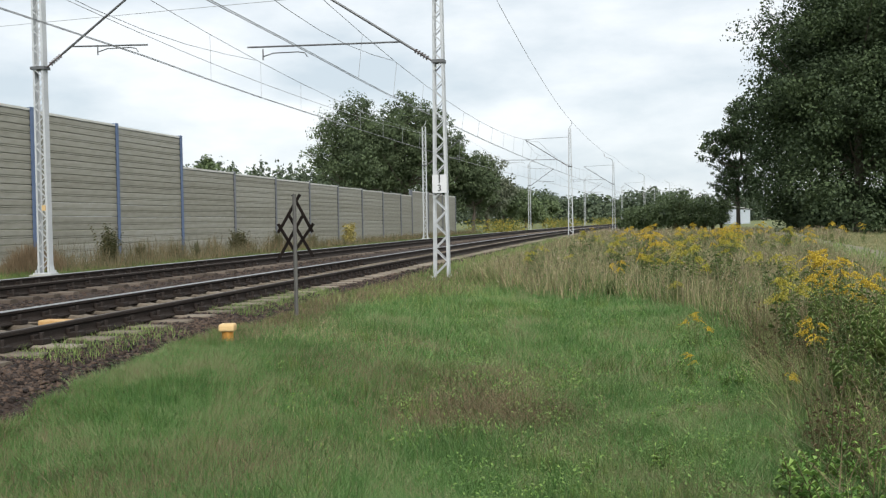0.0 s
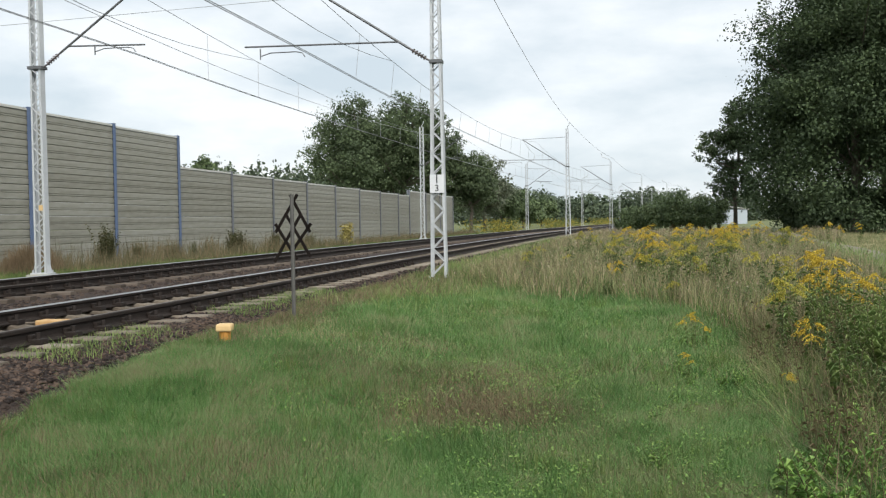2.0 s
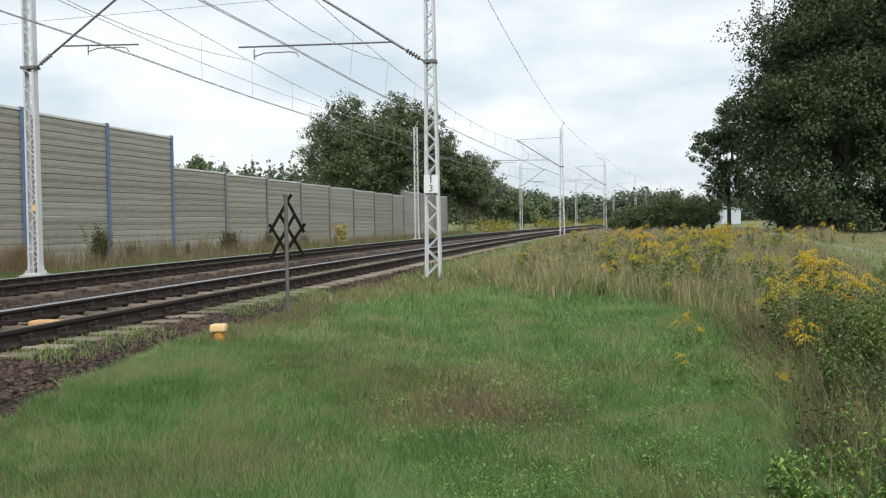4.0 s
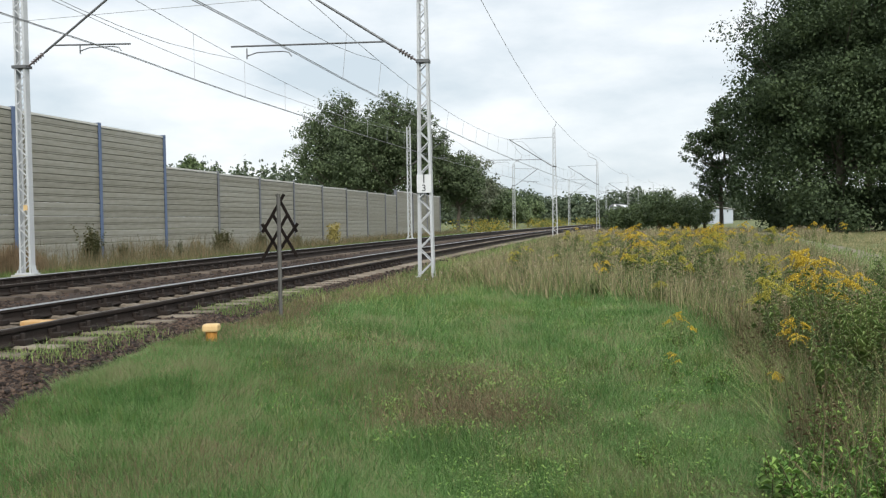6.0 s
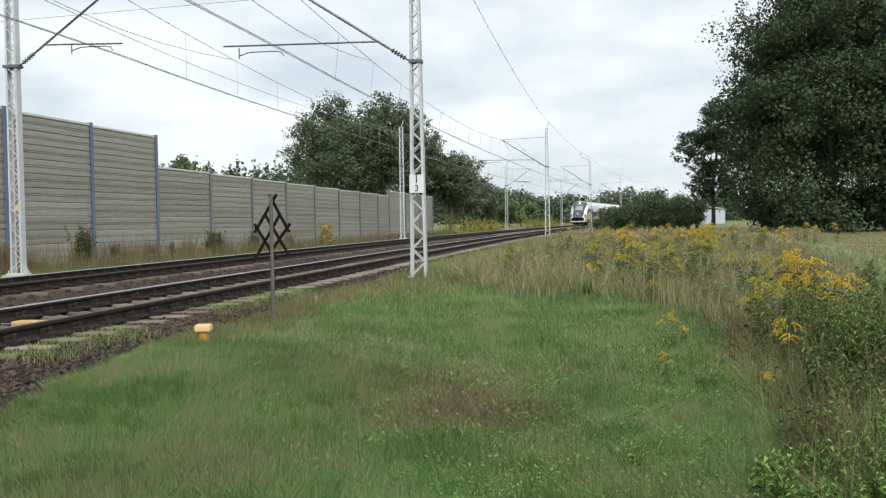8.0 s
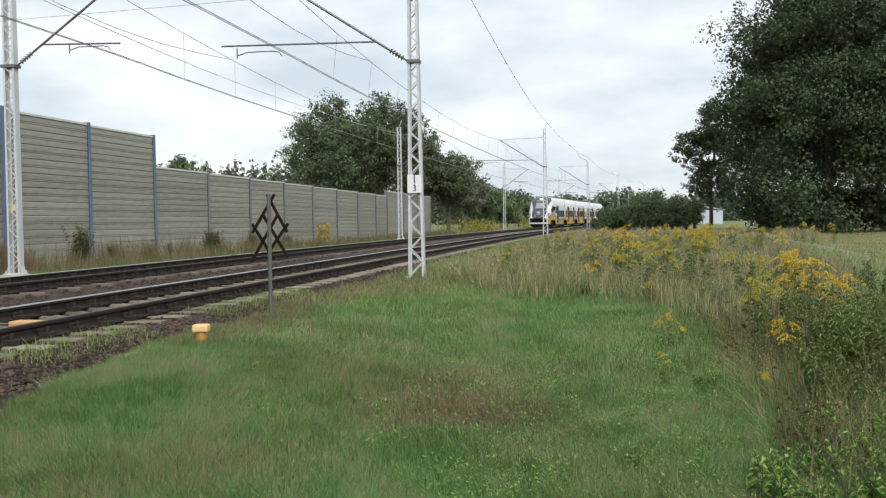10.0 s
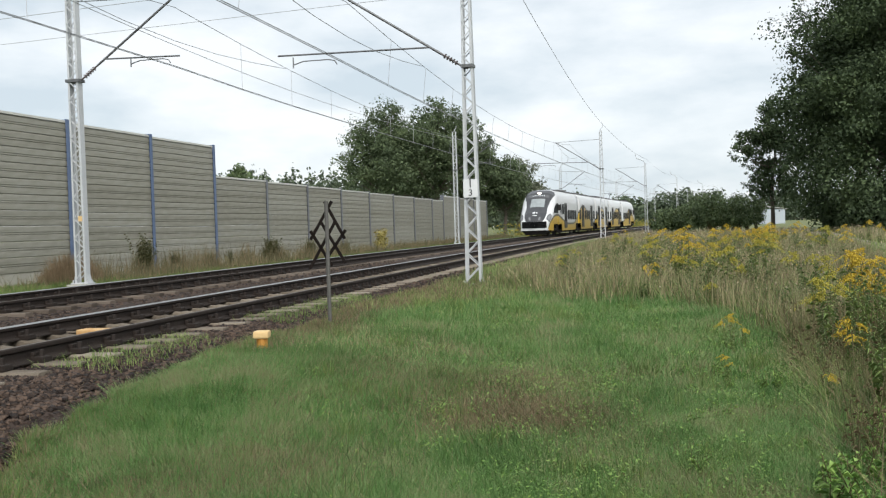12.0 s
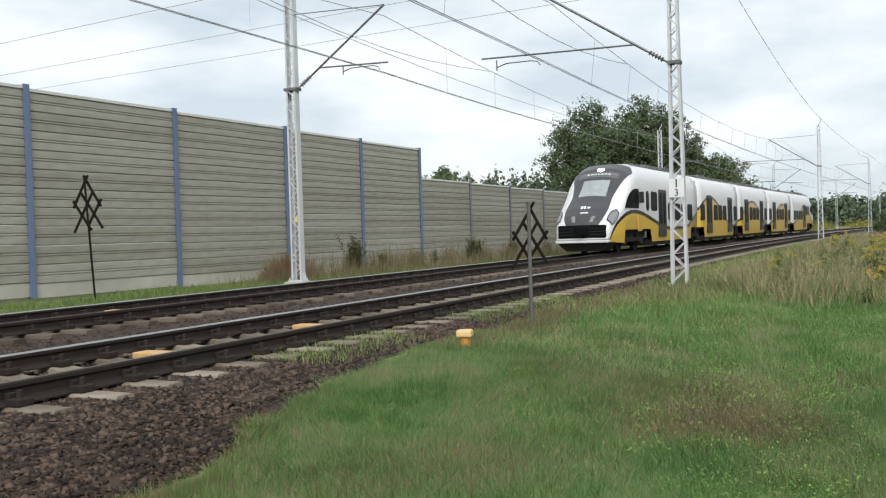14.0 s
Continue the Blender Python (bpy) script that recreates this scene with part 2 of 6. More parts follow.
def polytube(bm, pts, r, seg=6):
    """A wire through the points."""
    rings = []
    pts = [Vector(p) for p in pts]
    for i, p in enumerate(pts):
        d = (pts[min(i + 1, len(pts) - 1)] - pts[max(i - 1, 0)]).normalized()
        s = d.cross(Vector((0, 0, 1))).normalized()
        u = s.cross(d)
        rings.append([bm.verts.new(p + r * (math.cos(a) * s + math.sin(a) * u)) for a in (2 * math.pi * k / seg for k in range(seg))])
    for a, b in zip(rings, rings[1:]):
        for k in range(seg):
            bm.faces.new((a[k], a[(k + 1) % seg], b[(k + 1) % seg], b[k]))


def mesh_from(name, verts, faces, mat, smooth=False):
    """A mesh from arrays of corners and of equal-sized faces."""
    verts, faces = np.asarray(verts, dtype=np.float32), np.asarray(faces, dtype=np.int32)
    me = bpy.data.meshes.new(name)
    k = faces.shape[1]
    me.vertices.add(len(verts))
    me.vertices.foreach_set("co", verts.ravel())
    me.loops.add(faces.size)
    me.loops.foreach_set("vertex_index", faces.ravel())
    me.polygons.add(len(faces))
    me.polygons.foreach_set("loop_start", np.arange(0, faces.size, k, dtype=np.int32))
    me.polygons.foreach_set("loop_total", np.full(len(faces), k, dtype=np.int32))
    if smooth:
        me.polygons.foreach_set("use_smooth", np.ones(len(faces), dtype=bool))
    me.materials.append(mat)
    me.update(calc_edges=True)
    me.validate()
    return me


# ------------------------------------------------------------------ the lie of the land
NEAR_X, FAR_X, RAIL_Z, GAUGE = -6.72, -11.35, 0.60, 1.507
WALL_TH = radians(1.32)
WALL_D = 19.0


def drift(y):
    """How far the line has curved to the right at y."""
    return 0.000353 * max(0.0, y - 24.0) ** 2


def wall_point(s, d=0.0):
    """The point s metres along the noise barrier, d metres to its track side."""
    return Vector((-(WALL_D - d) * math.cos(WALL_TH) + s * math.sin(WALL_TH), (WALL_D - d) * math.sin(WALL_TH) + s * math.cos(WALL_TH), 0))


def smooth01(a):
    a = np.clip(a, 0, 1)
    return a * a * (3 - 2 * a)


def ground_z(x, y):
    """Height of the meadow, which rises a little towards the line and away from the camera."""
    x, y = np.asarray(x, float), np.asarray(y, float)
    dr = 0.000353 * np.maximum(0, y - 24) ** 2
    xr = x - dr
    base = 0.02 + 0.22 * smooth01((y - 3) / 14)
    near = smooth01((-1.6 - xr) / 2.2) * smooth01((y - 4.5) / 4.5)
    base = base + (0.36 - 0.11 * smooth01((y - 13) / 6) - base) * near
    base = base + 0.03 * np.sin(x * 0.9 + 0.4 * y) * np.cos(0.7 * y - 0.3 * x) + 0.02 * np.sin(2.1 * x + 1.3 * y)
    far_side = 0.28 + 0.02 * np.sin(x + y)
    return np.where(xr < -13.2, far_side, base) - 0.12 * smooth01((-4.6 - xr) / 0.6) * (xr > -13.3)


def path_x(y):
    """Middle of the trodden path across the meadow."""
    return 6.2 + 0.085 * (y - 24) + 0.25 * np.sin(y * 0.2)


def build_ground():
    def steps(near, far, d0, grow):
        out, v, d = [], near, d0
        while v < far:
            out.append(v)
            v += d
            d *= grow
        return out + [far]
    ys = [-2500, -600, -150, -50] + steps(-20, 2600, 0.5, 1.035)
    xp = steps(0.2, 2600, 0.4, 1.06)
    xs = [-v for v in reversed(xp)] + [0.0] + xp
    X, Y = np.meshgrid(xs, ys)
    Z = ground_z(X, Y)
    Z = np.where(Y > 500, Z - (Y - 500) * 0.0015, Z)
    nx, ny = len(xs), len(ys)
    i = np.arange(nx * ny).reshape(ny, nx)
    faces = np.stack([i[:-1, :-1], i[:-1, 1:], i[1:, 1:], i[1:, :-1]], -1).reshape(-1, 4)
    g = new("ground", mesh_from("ground", np.stack([X, Y, Z], -1).reshape(-1, 3), faces, M_SOIL, True))
    tagged(g, "mown green meadow with bare and dry patches", "ground", kind="structure")


def sweep(bm, profile, ys, x0, mat_of=None):
    """A closed profile of (x, z) drawn along the curving line."""
    rings = []
    for y in ys:
        c = x0 + drift(y)
        rings.append([bm.verts.new((c + px, y, pz)) for px, pz in profile])
    n = len(profile)
    for a, b in zip(rings, rings[1:]):
        for k in range(n):
            f = bm.faces.new((a[k], b[k], b[(k + 1) % n], a[(k + 1) % n]))
            if mat_of:
                f.material_index = mat_of(k)
    bm.faces.new(list(reversed(rings[-1])))
    bm.faces.new(rings[0])


def track_ys(a, b):
    out, y = [], a
    while y < b:
        out.append(y)
        y += 45.0 if y < 20 else 4.0
    return out + [b]


def build_track_bed():
    ys = list(np.arange(-25, 100, 0.35)) + list(np.arange(100, 534, 4.0))
    prof = [-14.6, -13.9, -13.35, -12.9, -12.3, -11.7, -11.0, -10.4, -9.9, -9.4, -9.0, -8.6, -8.1, -7.6, -7.0, -6.4, -5.8, -5.45, -5.2, -4.95, -4.7, -4.45, -4.2, -3.9]
    top = [0.10, 0.20, 0.32, 0.37, 0.37, 0.36, 0.36, 0.37, 0.36, 0.35, 0.34, 0.35, 0.37, 0.36, 0.36, 0.365, 0.385, 0.39, 0.365, 0.315, 0.24, 0.14, 0.0, -0.25]
    vs, nx = [], len(prof)
    for y in ys:
        d = drift(y)
        lift = float(smooth01((y - 4.5) / 4.5)) * 0.16
        for x, z in zip(prof, top):
            k = noise.noise((x * 2.2, y * 2.2, 0.3)) * 0.006 + noise.noise((x * 0.6, y * 0.6, 4.0)) * 0.006
            zz = z + k + (lift if -4.5 < x < -4.3 else lift * 0.5 if x > -4.8 else 0)
            vs.append((x + d + k, y, zz))
    i = np.arange(len(vs)).reshape(len(ys), nx)
    faces = np.stack([i[:-1, :-1], i[:-1, 1:], i[1:, 1:], i[1:, :-1]], -1).reshape(-1, 4)
    bed = new("track_bed", mesh_from("track_bed", vs, faces, M_BALLAST, True))
    tagged(bed, "brownish grey crushed stone ballast bed under two tracks", "track bed", kind="structure")


RAIL_PROFILE = [(-0.075, -0.172), (0.075, -0.172), (0.075, -0.160), (0.020, -0.140), (0.009, -0.120), (0.009, -0.060), (0.034, -0.042), (0.036, -0.012), (0.026, 0.0), (-0.026, 0.0), (-0.036, -0.012), (-0.034, -0.042), (-0.009, -0.060), (-0.009, -0.120), (-0.020, -0.140), (-0.075, -0.160)]


def build_rails():
    for cx, bright in ((NEAR_X, True), (FAR_X, False)):
        for side in (-1, 1):
            bm = bmesh.new()
            sweep(bm, [(px, RAIL_Z + pz) for px, pz in RAIL_PROFILE], track_ys(-25, 530), cx + side * GAUGE / 2, lambda k: 1 if k in ((7, 8) if side < 0 else (8,)) else 0)
            shine = M_RAILTOP if side < 0 else M_RAILTOP_DULL
            r = new("rail", finish("rail", bm, [M_RAIL, shine]))
            tagged(r, "rust brown steel rail with a bright worn head" if side < 0 else "rust brown steel rail with a dull worn head", "rail", "rails of the double track")


def build_sleepers():
    bm = bmesh.new()
    n, prof = 8, []
    for i in range(n + 1):
        x = -1.3 + 2.6 * i / n
        h = 0.0 if abs(x) > 0.5 else -0.035
        prof.append((x, h))
    rings = []
    for x, h in prof:
        e = 0.02 if abs(x) > 1.29 else 0.0
        rings.append([bm.verts.new(p) for p in ((x, -0.145, -0.2), (x, -0.115 + e, h - 0.015), (x, -0.095 + e, h), (x, 0.095 - e, h), (x, 0.115 - e, h - 0.015), (x, 0.145, -0.2))])
    for a, b in zip(rings, rings[1:]):
        for k in range(5):
            bm.faces.new((a[k], a[k + 1], b[k + 1], b[k]))
    bm.faces.new(rings[0][::-1])
    bm.faces.new(rings[-1])
    sl_me = finish("sleeper", bm, M_SLEEPER)
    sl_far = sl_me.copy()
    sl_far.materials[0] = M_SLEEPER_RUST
    bm = bmesh.new()
    tube(bm, (0.105, 0.0, 0.0), (0.105, 0.0, 0.12), 0.034, 0.026, 6)
    box(bm, 0.012, 0.06, -0.06, 0.06, 0.05, 0.10, 0.012)
    box(bm, 0.03, 0.17, -0.075, 0.075, 0.0, 0.06, 0.012)
    tube(bm, (0.09, -0.06, 0.04), (0.05, 0.06, 0.055), 0.014, None, 5)
    clip_me = finish("fastening", bm, M_RAIL)
    top = RAIL_Z - 0.175
    for cx, y0 in ((NEAR_X, 0.25), (FAR_X, 2.1)):
        y = y0
        while y < 76:
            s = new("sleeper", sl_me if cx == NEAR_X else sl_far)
            j = random.uniform(-0.012, 0.012)
            s.matrix_basis = pose(cx + drift(y) + random.uniform(-0.02, 0.02), y + j, top + random.uniform(-0.004, 0.004), 0, 0, random.uniform(-0.4, 0.4) - math.degrees(0.000706 * max(0.0, y - 24)))
            tagged(s, "weathered beige concrete sleeper in stone ballast" if cx == NEAR_X else "rust stained concrete sleeper sunk in stone ballast", "sleeper", "sleepers of the double track")
            if y < 26:
                for sd in (-1, 1):
                    for half in (0, 180):
                        c = part("fastening", clip_me, None, s)
                        c.matrix_basis = pose(sd * GAUGE / 2, 0, 0, 0, 0, half)
            y += 0.6
    bm = bmesh.new()
    for cx in (NEAR_X, FAR_X):
        y = 76.2
        while y < 150:
            box(bm, cx + drift(y) - 1.3, cx + drift(y) + 1.3, y - 0.12, y + 0.12, top - 0.15, top)
            y += 0.6
    tagged(new("far_sleepers", finish("far_sleepers", bm, M_SLEEPER)), "row of grey concrete sleepers far down the line", "sleepers", kind="stuff")


def scatter_stones(name, label, n, xfun, yfun, zfun, rmin, rmax, seed):
    """Crushed stones: angular lumps lying on the bed."""
    rs = np.random.RandomState(seed)
    base = np.array([(1.15, 0, 0), (0.3, 0.75, 0.1), (-0.95, 0.45, 0), (-0.8, -0.55, 0.1), (0.3, -0.8, 0), (0.45, 0.1, 0.7), (-0.45, -0.1, 0.6)])
    tri = np.array([(0, 1, 5), (1, 2, 5), (2, 6, 5), (2, 3, 6), (3, 4, 6), (4, 5, 6), (4, 0, 5), (0, 4, 3), (0, 3, 2), (0, 2, 1)])
    x, y = xfun(rs, n), yfun(rs, n)
    z = zfun(x, y)
    r = rs.uniform(rmin, rmax, n)
    a = rs.uniform(0, 6.28, n)
    v = np.repeat(base[None], n, 0) * (1 + rs.uniform(-0.3, 0.3, (n, 7, 3)))
    v[..., 2] *= rs.uniform(0.6, 1.3, n)[:, None]
    tilt = rs.uniform(-1.3, 1.3, n)
    c, s, ct, st = np.cos(a)[:, None], np.sin(a)[:, None], np.cos(tilt)[:, None], np.sin(tilt)[:, None]
    vx, vy, vz = v[..., 0], v[..., 1] * ct - v[..., 2] * st, v[..., 1] * st + v[..., 2] * ct
    V = np.stack([(vx * c - vy * s) * r[:, None] + x[:, None], (vx * s + vy * c) * r[:, None] + y[:, None], vz * r[:, None] + z[:, None]], -1)
    F = (tri[None] + 7 * np.arange(n)[:, None, None]).reshape(-1, 3)
    tagged(new(name, mesh_from(name, V.reshape(-1, 3), F, M_STONE)), label, "ballast", kind="stuff")


def bed_height(x, y):
    xr = np.asarray(x)
    z = np.interp(xr, [-13.9, -13.35, -12.9, -9.9, -9.0, -8.1, -5.45, -5.2, -4.95, -4.7, -4.45, -4.2], [0.2, 0.32, 0.37, 0.36, 0.34, 0.37, 0.39, 0.365, 0.315, 0.24, 0.14, 0.0])
    lift = smooth01((np.asarray(y) - 4.5) / 4.5) * 0.16
    return z + np.where(xr > -4.5, lift, np.where(xr > -4.8, lift * 0.5, 0))


def build_ballast():
    scatter_stones("shoulder_stones", "angular brown ballast stones on the track shoulder", 38000, lambda rs, n: rs.uniform(-6.0, -4.05, n), lambda rs, n: 2.2 + 17.8 * rs.power(0.75, n), bed_height, 0.012, 0.042, 3)
    scatter_stones("crib_stones", "brown ballast stones between the sleepers", 15000, lambda rs, n: rs.uniform(-8.2, -5.3, n), lambda rs, n: rs.uniform(3.0, 24.0, n), lambda x, y: bed_height(x, y) - 0.01, 0.015, 0.036, 4)
    scatter_stones("six_foot_stones", "brown ballast stones between and beyond the tracks", 16000, lambda rs, n: rs.uniform(-13.4, -8.0, n), lambda rs, n: rs.uniform(6.0, 34.0, n), lambda x, y: bed_height(x, y) - 0.005, 0.016, 0.042, 5)
    scatter_stones("far_shoulder_stones", "brown ballast stones further along the shoulder", 9000, lambda rs, n: -5.5 + 1.0 * rs.power(1.3, n), lambda rs, n: rs.uniform(19.0, 50.0, n), bed_height, 0.025, 0.06, 6)


# ------------------------------------------------------------------ noise barrier
def panel_mesh(name, length, height):
    """One ribbed sheet cassette, its face towards -y in its own space."""
    rib = [(0.0, 0.0), (0.0, 0.02), (-0.022, 0.05), (-0.025, 0.24), (-0.022, 0.40), (-0.004, 0.42), (-0.004, 0.45), (-0.021, 0.475), (-0.021, 0.535), (-0.004, 0.555), (-0.004, 0.585), (-0.022, 0.61), (-0.025, 0.80), (-0.022, 0.965), (0.0, 1.0)]
    bm = bmesh.new()
    a = [bm.verts.new((-length / 2, d, z * height)) for d, z in rib] + [bm.verts.new((-length / 2, 0.1, height)), bm.verts.new((-length / 2, 0.1, 0))]
    b = [bm.verts.new((length / 2, d, z * height)) for d, z in rib] + [bm.verts.new((length / 2, 0.1, height)), bm.verts.new((length / 2, 0.1, 0))]
    n = len(a)
    for k in range(n):
        bm.faces.new((a[k], b[k], b[(k + 1) % n], a[(k + 1) % n]))
    bm.faces.new(a[::-1])
    bm.faces.new(b)
    return finish(name, bm, M_PANEL)


def build_barrier():
    wall = thing("wall_barrier", "tall beige ribbed noise barrier with blue steel posts on a concrete plinth", "noise barrier", kind="structure")
    posts = [16.2 - 4.95 * k for k in range(8, 0, -1)] + [16.05, 21.1, 26.4, 31.2, 35.95] + [36.1 + 4.86 * k for k in range(1, 8)] + [73.5, 79.0, 84.5, 90.1]
    turn = math.degrees(math.pi / 2 - WALL_TH)
    meshes = {}

    def base(s):
        return 0.36 - 0.0095 * (s - 16)

    def height(s):
        return 5.02 if s < 36 else 3.84 if s < 73 else 4.25
    post_me = {}
    for i, s in enumerate(posts):
        h = max(height(s - 1), height(s + 1)) + 0.06
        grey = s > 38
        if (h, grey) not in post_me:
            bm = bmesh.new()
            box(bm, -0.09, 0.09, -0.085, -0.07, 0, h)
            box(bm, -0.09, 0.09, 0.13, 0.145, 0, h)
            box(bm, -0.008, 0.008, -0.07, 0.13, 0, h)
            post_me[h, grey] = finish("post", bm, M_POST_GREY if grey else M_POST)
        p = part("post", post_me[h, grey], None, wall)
        w = wall_point(s)
        p.matrix_basis = pose(w.x, w.y, base(s), 0, 0, turn)
    for s0, s1 in zip(posts, posts[1:]):
        mid, length = (s0 + s1) / 2, s1 - s0 - 0.05
        h, w, zb = height(mid), wall_point((s0 + s1) / 2), base(mid)
        rows = 10 if h > 4.9 else 8 if h > 4.0 else 7
        ph = (h - 0.42) / rows
        key = (round(length, 2), rows, round(ph, 3))
        if key not in meshes:
            meshes[key] = panel_mesh("panel", length, ph - 0.006)
            bm = bmesh.new()
            box(bm, -length / 2, length / 2, 0.0, 0.12, 0, 0.34, 0.01)
            meshes[key, "plinth"] = finish("plinth", bm, M_CONCRETE)
            bm = bmesh.new()
            box(bm, -length / 2, length / 2, -0.05, 0.13, 0, 0.08, 0.008)
            meshes[key, "cap"] = finish("cap", bm, M_CAP)
        pl = part("plinth", meshes[key, "plinth"], None, wall)
        pl.matrix_basis = pose(w.x, w.y, zb, 0, 0, turn)
        for r in range(rows):
            o = part("panel", meshes[key], None, wall)
            o.matrix_basis = pose(w.x, w.y, zb + 0.34 + r * ph, 0, 0, turn)
        c = part("cap", meshes[key, "cap"], None, wall)
        c.matrix_basis = pose(w.x, w.y, zb + h - 0.08, 0, 0, turn)


# ------------------------------------------------------------------ overhead line
def mast(name_label, x, y, z, h, wb, wt, side, arm=True, plate=False):
    """A lattice mast whose arm reaches towards side (-1 or 1) over the track."""
    m = thing("catenary_mast", name_label, "mast", pose(x, y, z), "masts of the overhead line")
    bmf = bmesh.new()
    box(bmf, -0.28, 0.28, -0.28, 0.28, -0.45, 0.0, 0.03)
    part("foundation", bmf, M_CONCRETE, m, "concrete foundation block")
    bmf = bmesh.new()
    box(bmf, -0.24, 0.24, -0.16, 0.16, 0.0, 0.035, 0.006)
    for a in (-0.2, 0.2):
        for b in (-0.1, 0.1):
            tube(bmf, (a, b, 0.03), (a, b, 0.10), 0.018, None, 6)
        bar(bmf, (a, 0.0, 0.03), (a * 0.8, 0.0, 0.22), 0.16, 0.012, (1, 0, 0))
    part("base_plate", bmf, M_MAST, m)
    dy = 0.09
    for sx in (-1, 1):
        b = bmesh.new()
        p, q = Vector((sx * wb / 2, 0, 0.03)), Vector((sx * wt / 2, 0, h))
        bar(b, p, q, 2 * dy, 0.012, (1, 0, 0))
        for sy in (-1, 1):
            bar(b, p + Vector((-sx * 0.025, sy * dy, 0)), q + Vector((-sx * 0.025, sy * dy, 0)), 0.042, 0.012, (0, 1, 0))
        part("leg", b, M_MAST, m)
    for sy in (-1, 1):
        b = bmesh.new()
        zz, sgn = 0.12, 1
        while zz < h - 0.3:
            w0 = wb + (wt - wb) * zz / h
            step = max(0.16, w0 * 0.85)
            w1 = wb + (wt - wb) * (zz + step) / h
            bar(b, (-sgn * (w0 / 2 - 0.02), sy * dy * 1.12, zz), (sgn * (w1 / 2 - 0.02), sy * dy * 1.12, zz + step), 0.024, 0.01, (0, 1, 0))
            if y < 30:
                part("lacing_bar", b, M_MAST, m)
                b = bmesh.new()
            zz, sgn = zz + step, -sgn
        if y < 30:
            b.free()
        else:
            part("lacing", b, M_MAST, m)
    if arm:
        s = side
        b = bmesh.new()
        zc, zt, reach = (5.12 - z, 6.98 - z, 3.0) if s < 0 else (5.48 - z, 7.32 - z, 2.78)
        a0 = Vector((s * (wt / 2 + 0.05), 0, zc))
        a1 = Vector((s * reach, 0, zt))
        d = (a1 - a0).normalized()
        tube(b, a0 + d * 0.55, a1, 0.028)
        part("cantilever_tube", b, M_TUBE, m, "dark galvanised cantilever tube")
        b = bmesh.new()
        tube(b, a0, a0 + d * 0.56, 0.022)
        for k in range(5):
            tube(b, a0 + d * (0.14 + 0.075 * k), a0 + d * (0.165 + 0.075 * k), 0.06, 0.045, 10)
        part("insulator", b, M_INSUL, m, "brown ribbed insulator")
        b = bmesh.new()
        tube(b, (s * wt / 2, 0, min(h - 0.1, zt + 0.08)), a1, 0.012, None, 6)
        part("tie_rod", b, M_TUBE, m)
        b = bmesh.new()
        box(b, -wt / 2 - 0.06, wt / 2 + 0.06, -0.13, 0.13, zc - 0.05, zc + 0.02)
        part("clamp", b, M_TUBE, m)
        b = bmesh.new()
        zr = (5.58 if s < 0 else 5.95) - z
        k = (zr - zc) / (zt - zc)
        start = Vector((s * (wt / 2 + 0.05 + (reach - wt / 2) * k), 0, zr))
        end = Vector((s * (4.45 if s < 0 else 2.85), 0, zr + (0.06 if s < 0 else -0.06)))
        tube(b, start, end, 0.020)
        piv, out = (s * 4.08, -s) if s < 0 else (s * 1.55, s)
        tube(b, (piv, 0, zr), (piv, 0, zr - 0.24), 0.016)
        polytube(b, [(piv, 0, zr - 0.17), (piv + out * 0.25, 0, zr - 0.10), (piv + out * 0.85, 0, zr - 0.10), (piv + out * 1.0, 0, zr - 0.13), (piv + out * 1.06, 0, zr - 0.22)], 0.013)
        part("registration_arm", b, M_TUBE, m, "thin registration arm with a bent steady arm")
    b = bmesh.new()
    if y < 100:
        polytube(b, [(0, 0, h - 0.05), (0.03, 0, h + 0.12), (0.12, 0, h + 0.2), (0.16, 0, h + 0.42)], 0.022)
    else:
        polytube(b, [(0, 0, h - 0.05), (side * 0.15, 0, h + 0.25), (side * 0.85, 0, h + 0.55), (side * 0.95, 0, h + 0.95)], 0.04)
    part("horn", b, M_MAST, m)
    if side > 0 and y < 30:
        b = bmesh.new()
        box(b, 0.02, 0.12, -dy - 0.035, -dy - 0.02, 1.55, 1.68)
        part("band", b, M_YELLOW_LID, m, "small pale yellow marking plate")
    if plate:
        b = bmesh.new()
        box(b, -0.16, 0.16, -0.016, 0.0, 0, 0.40, 0.004)
        p = part("number_plate", b, M_PLATE, m, "white plate with black kilometre figures")
        p.location = (0.0, -dy - 0.03, 2.22 - z)
        for txt, size, zz in (("1", 0.19, 0.22), ("3", 0.15, 0.04)):
            cu = bpy.data.curves.new("figure", "FONT")
            cu.body, cu.size, cu.extrude, cu.align_x = txt, size * 1.35, 0.002, "CENTER"
            tmp = bpy.data.objects.new("figure", cu)
            me = bpy.data.meshes.new_from_object(tmp)
            me.materials.clear()
            me.materials.append(M_BLACK)
            bpy.data.objects.remove(tmp)
            t = part("figure", me, None, p)
            t.matrix_basis = pose(0.0, -0.022, zz, 90, 0, 0)
    return m


NEAR_MASTS = [(-4.2, 20.8, 0.29, 7.97), (-4.22, 64.5, 0.24, 7.4), (-2.15, 100.0, 0.3, 7.1), (1.4, 150.0, 0.35, 7.6), (6.9, 201.0, 0.35, 8.1), (11.4, 234.0, 0.35, 8.2)]
FAR_MASTS = [(-14.14, 21.1, 0.46, 7.75), (-14.2, 64.8, 0.40, 7.7), (-11.75, 109.0, 0.25, 7.65), (-7.97, 157.0, 0.25, 7.7), (-2.65, 205.0, 0.3, 7.8), (5.0, 258.0, 0.3, 8.0)]


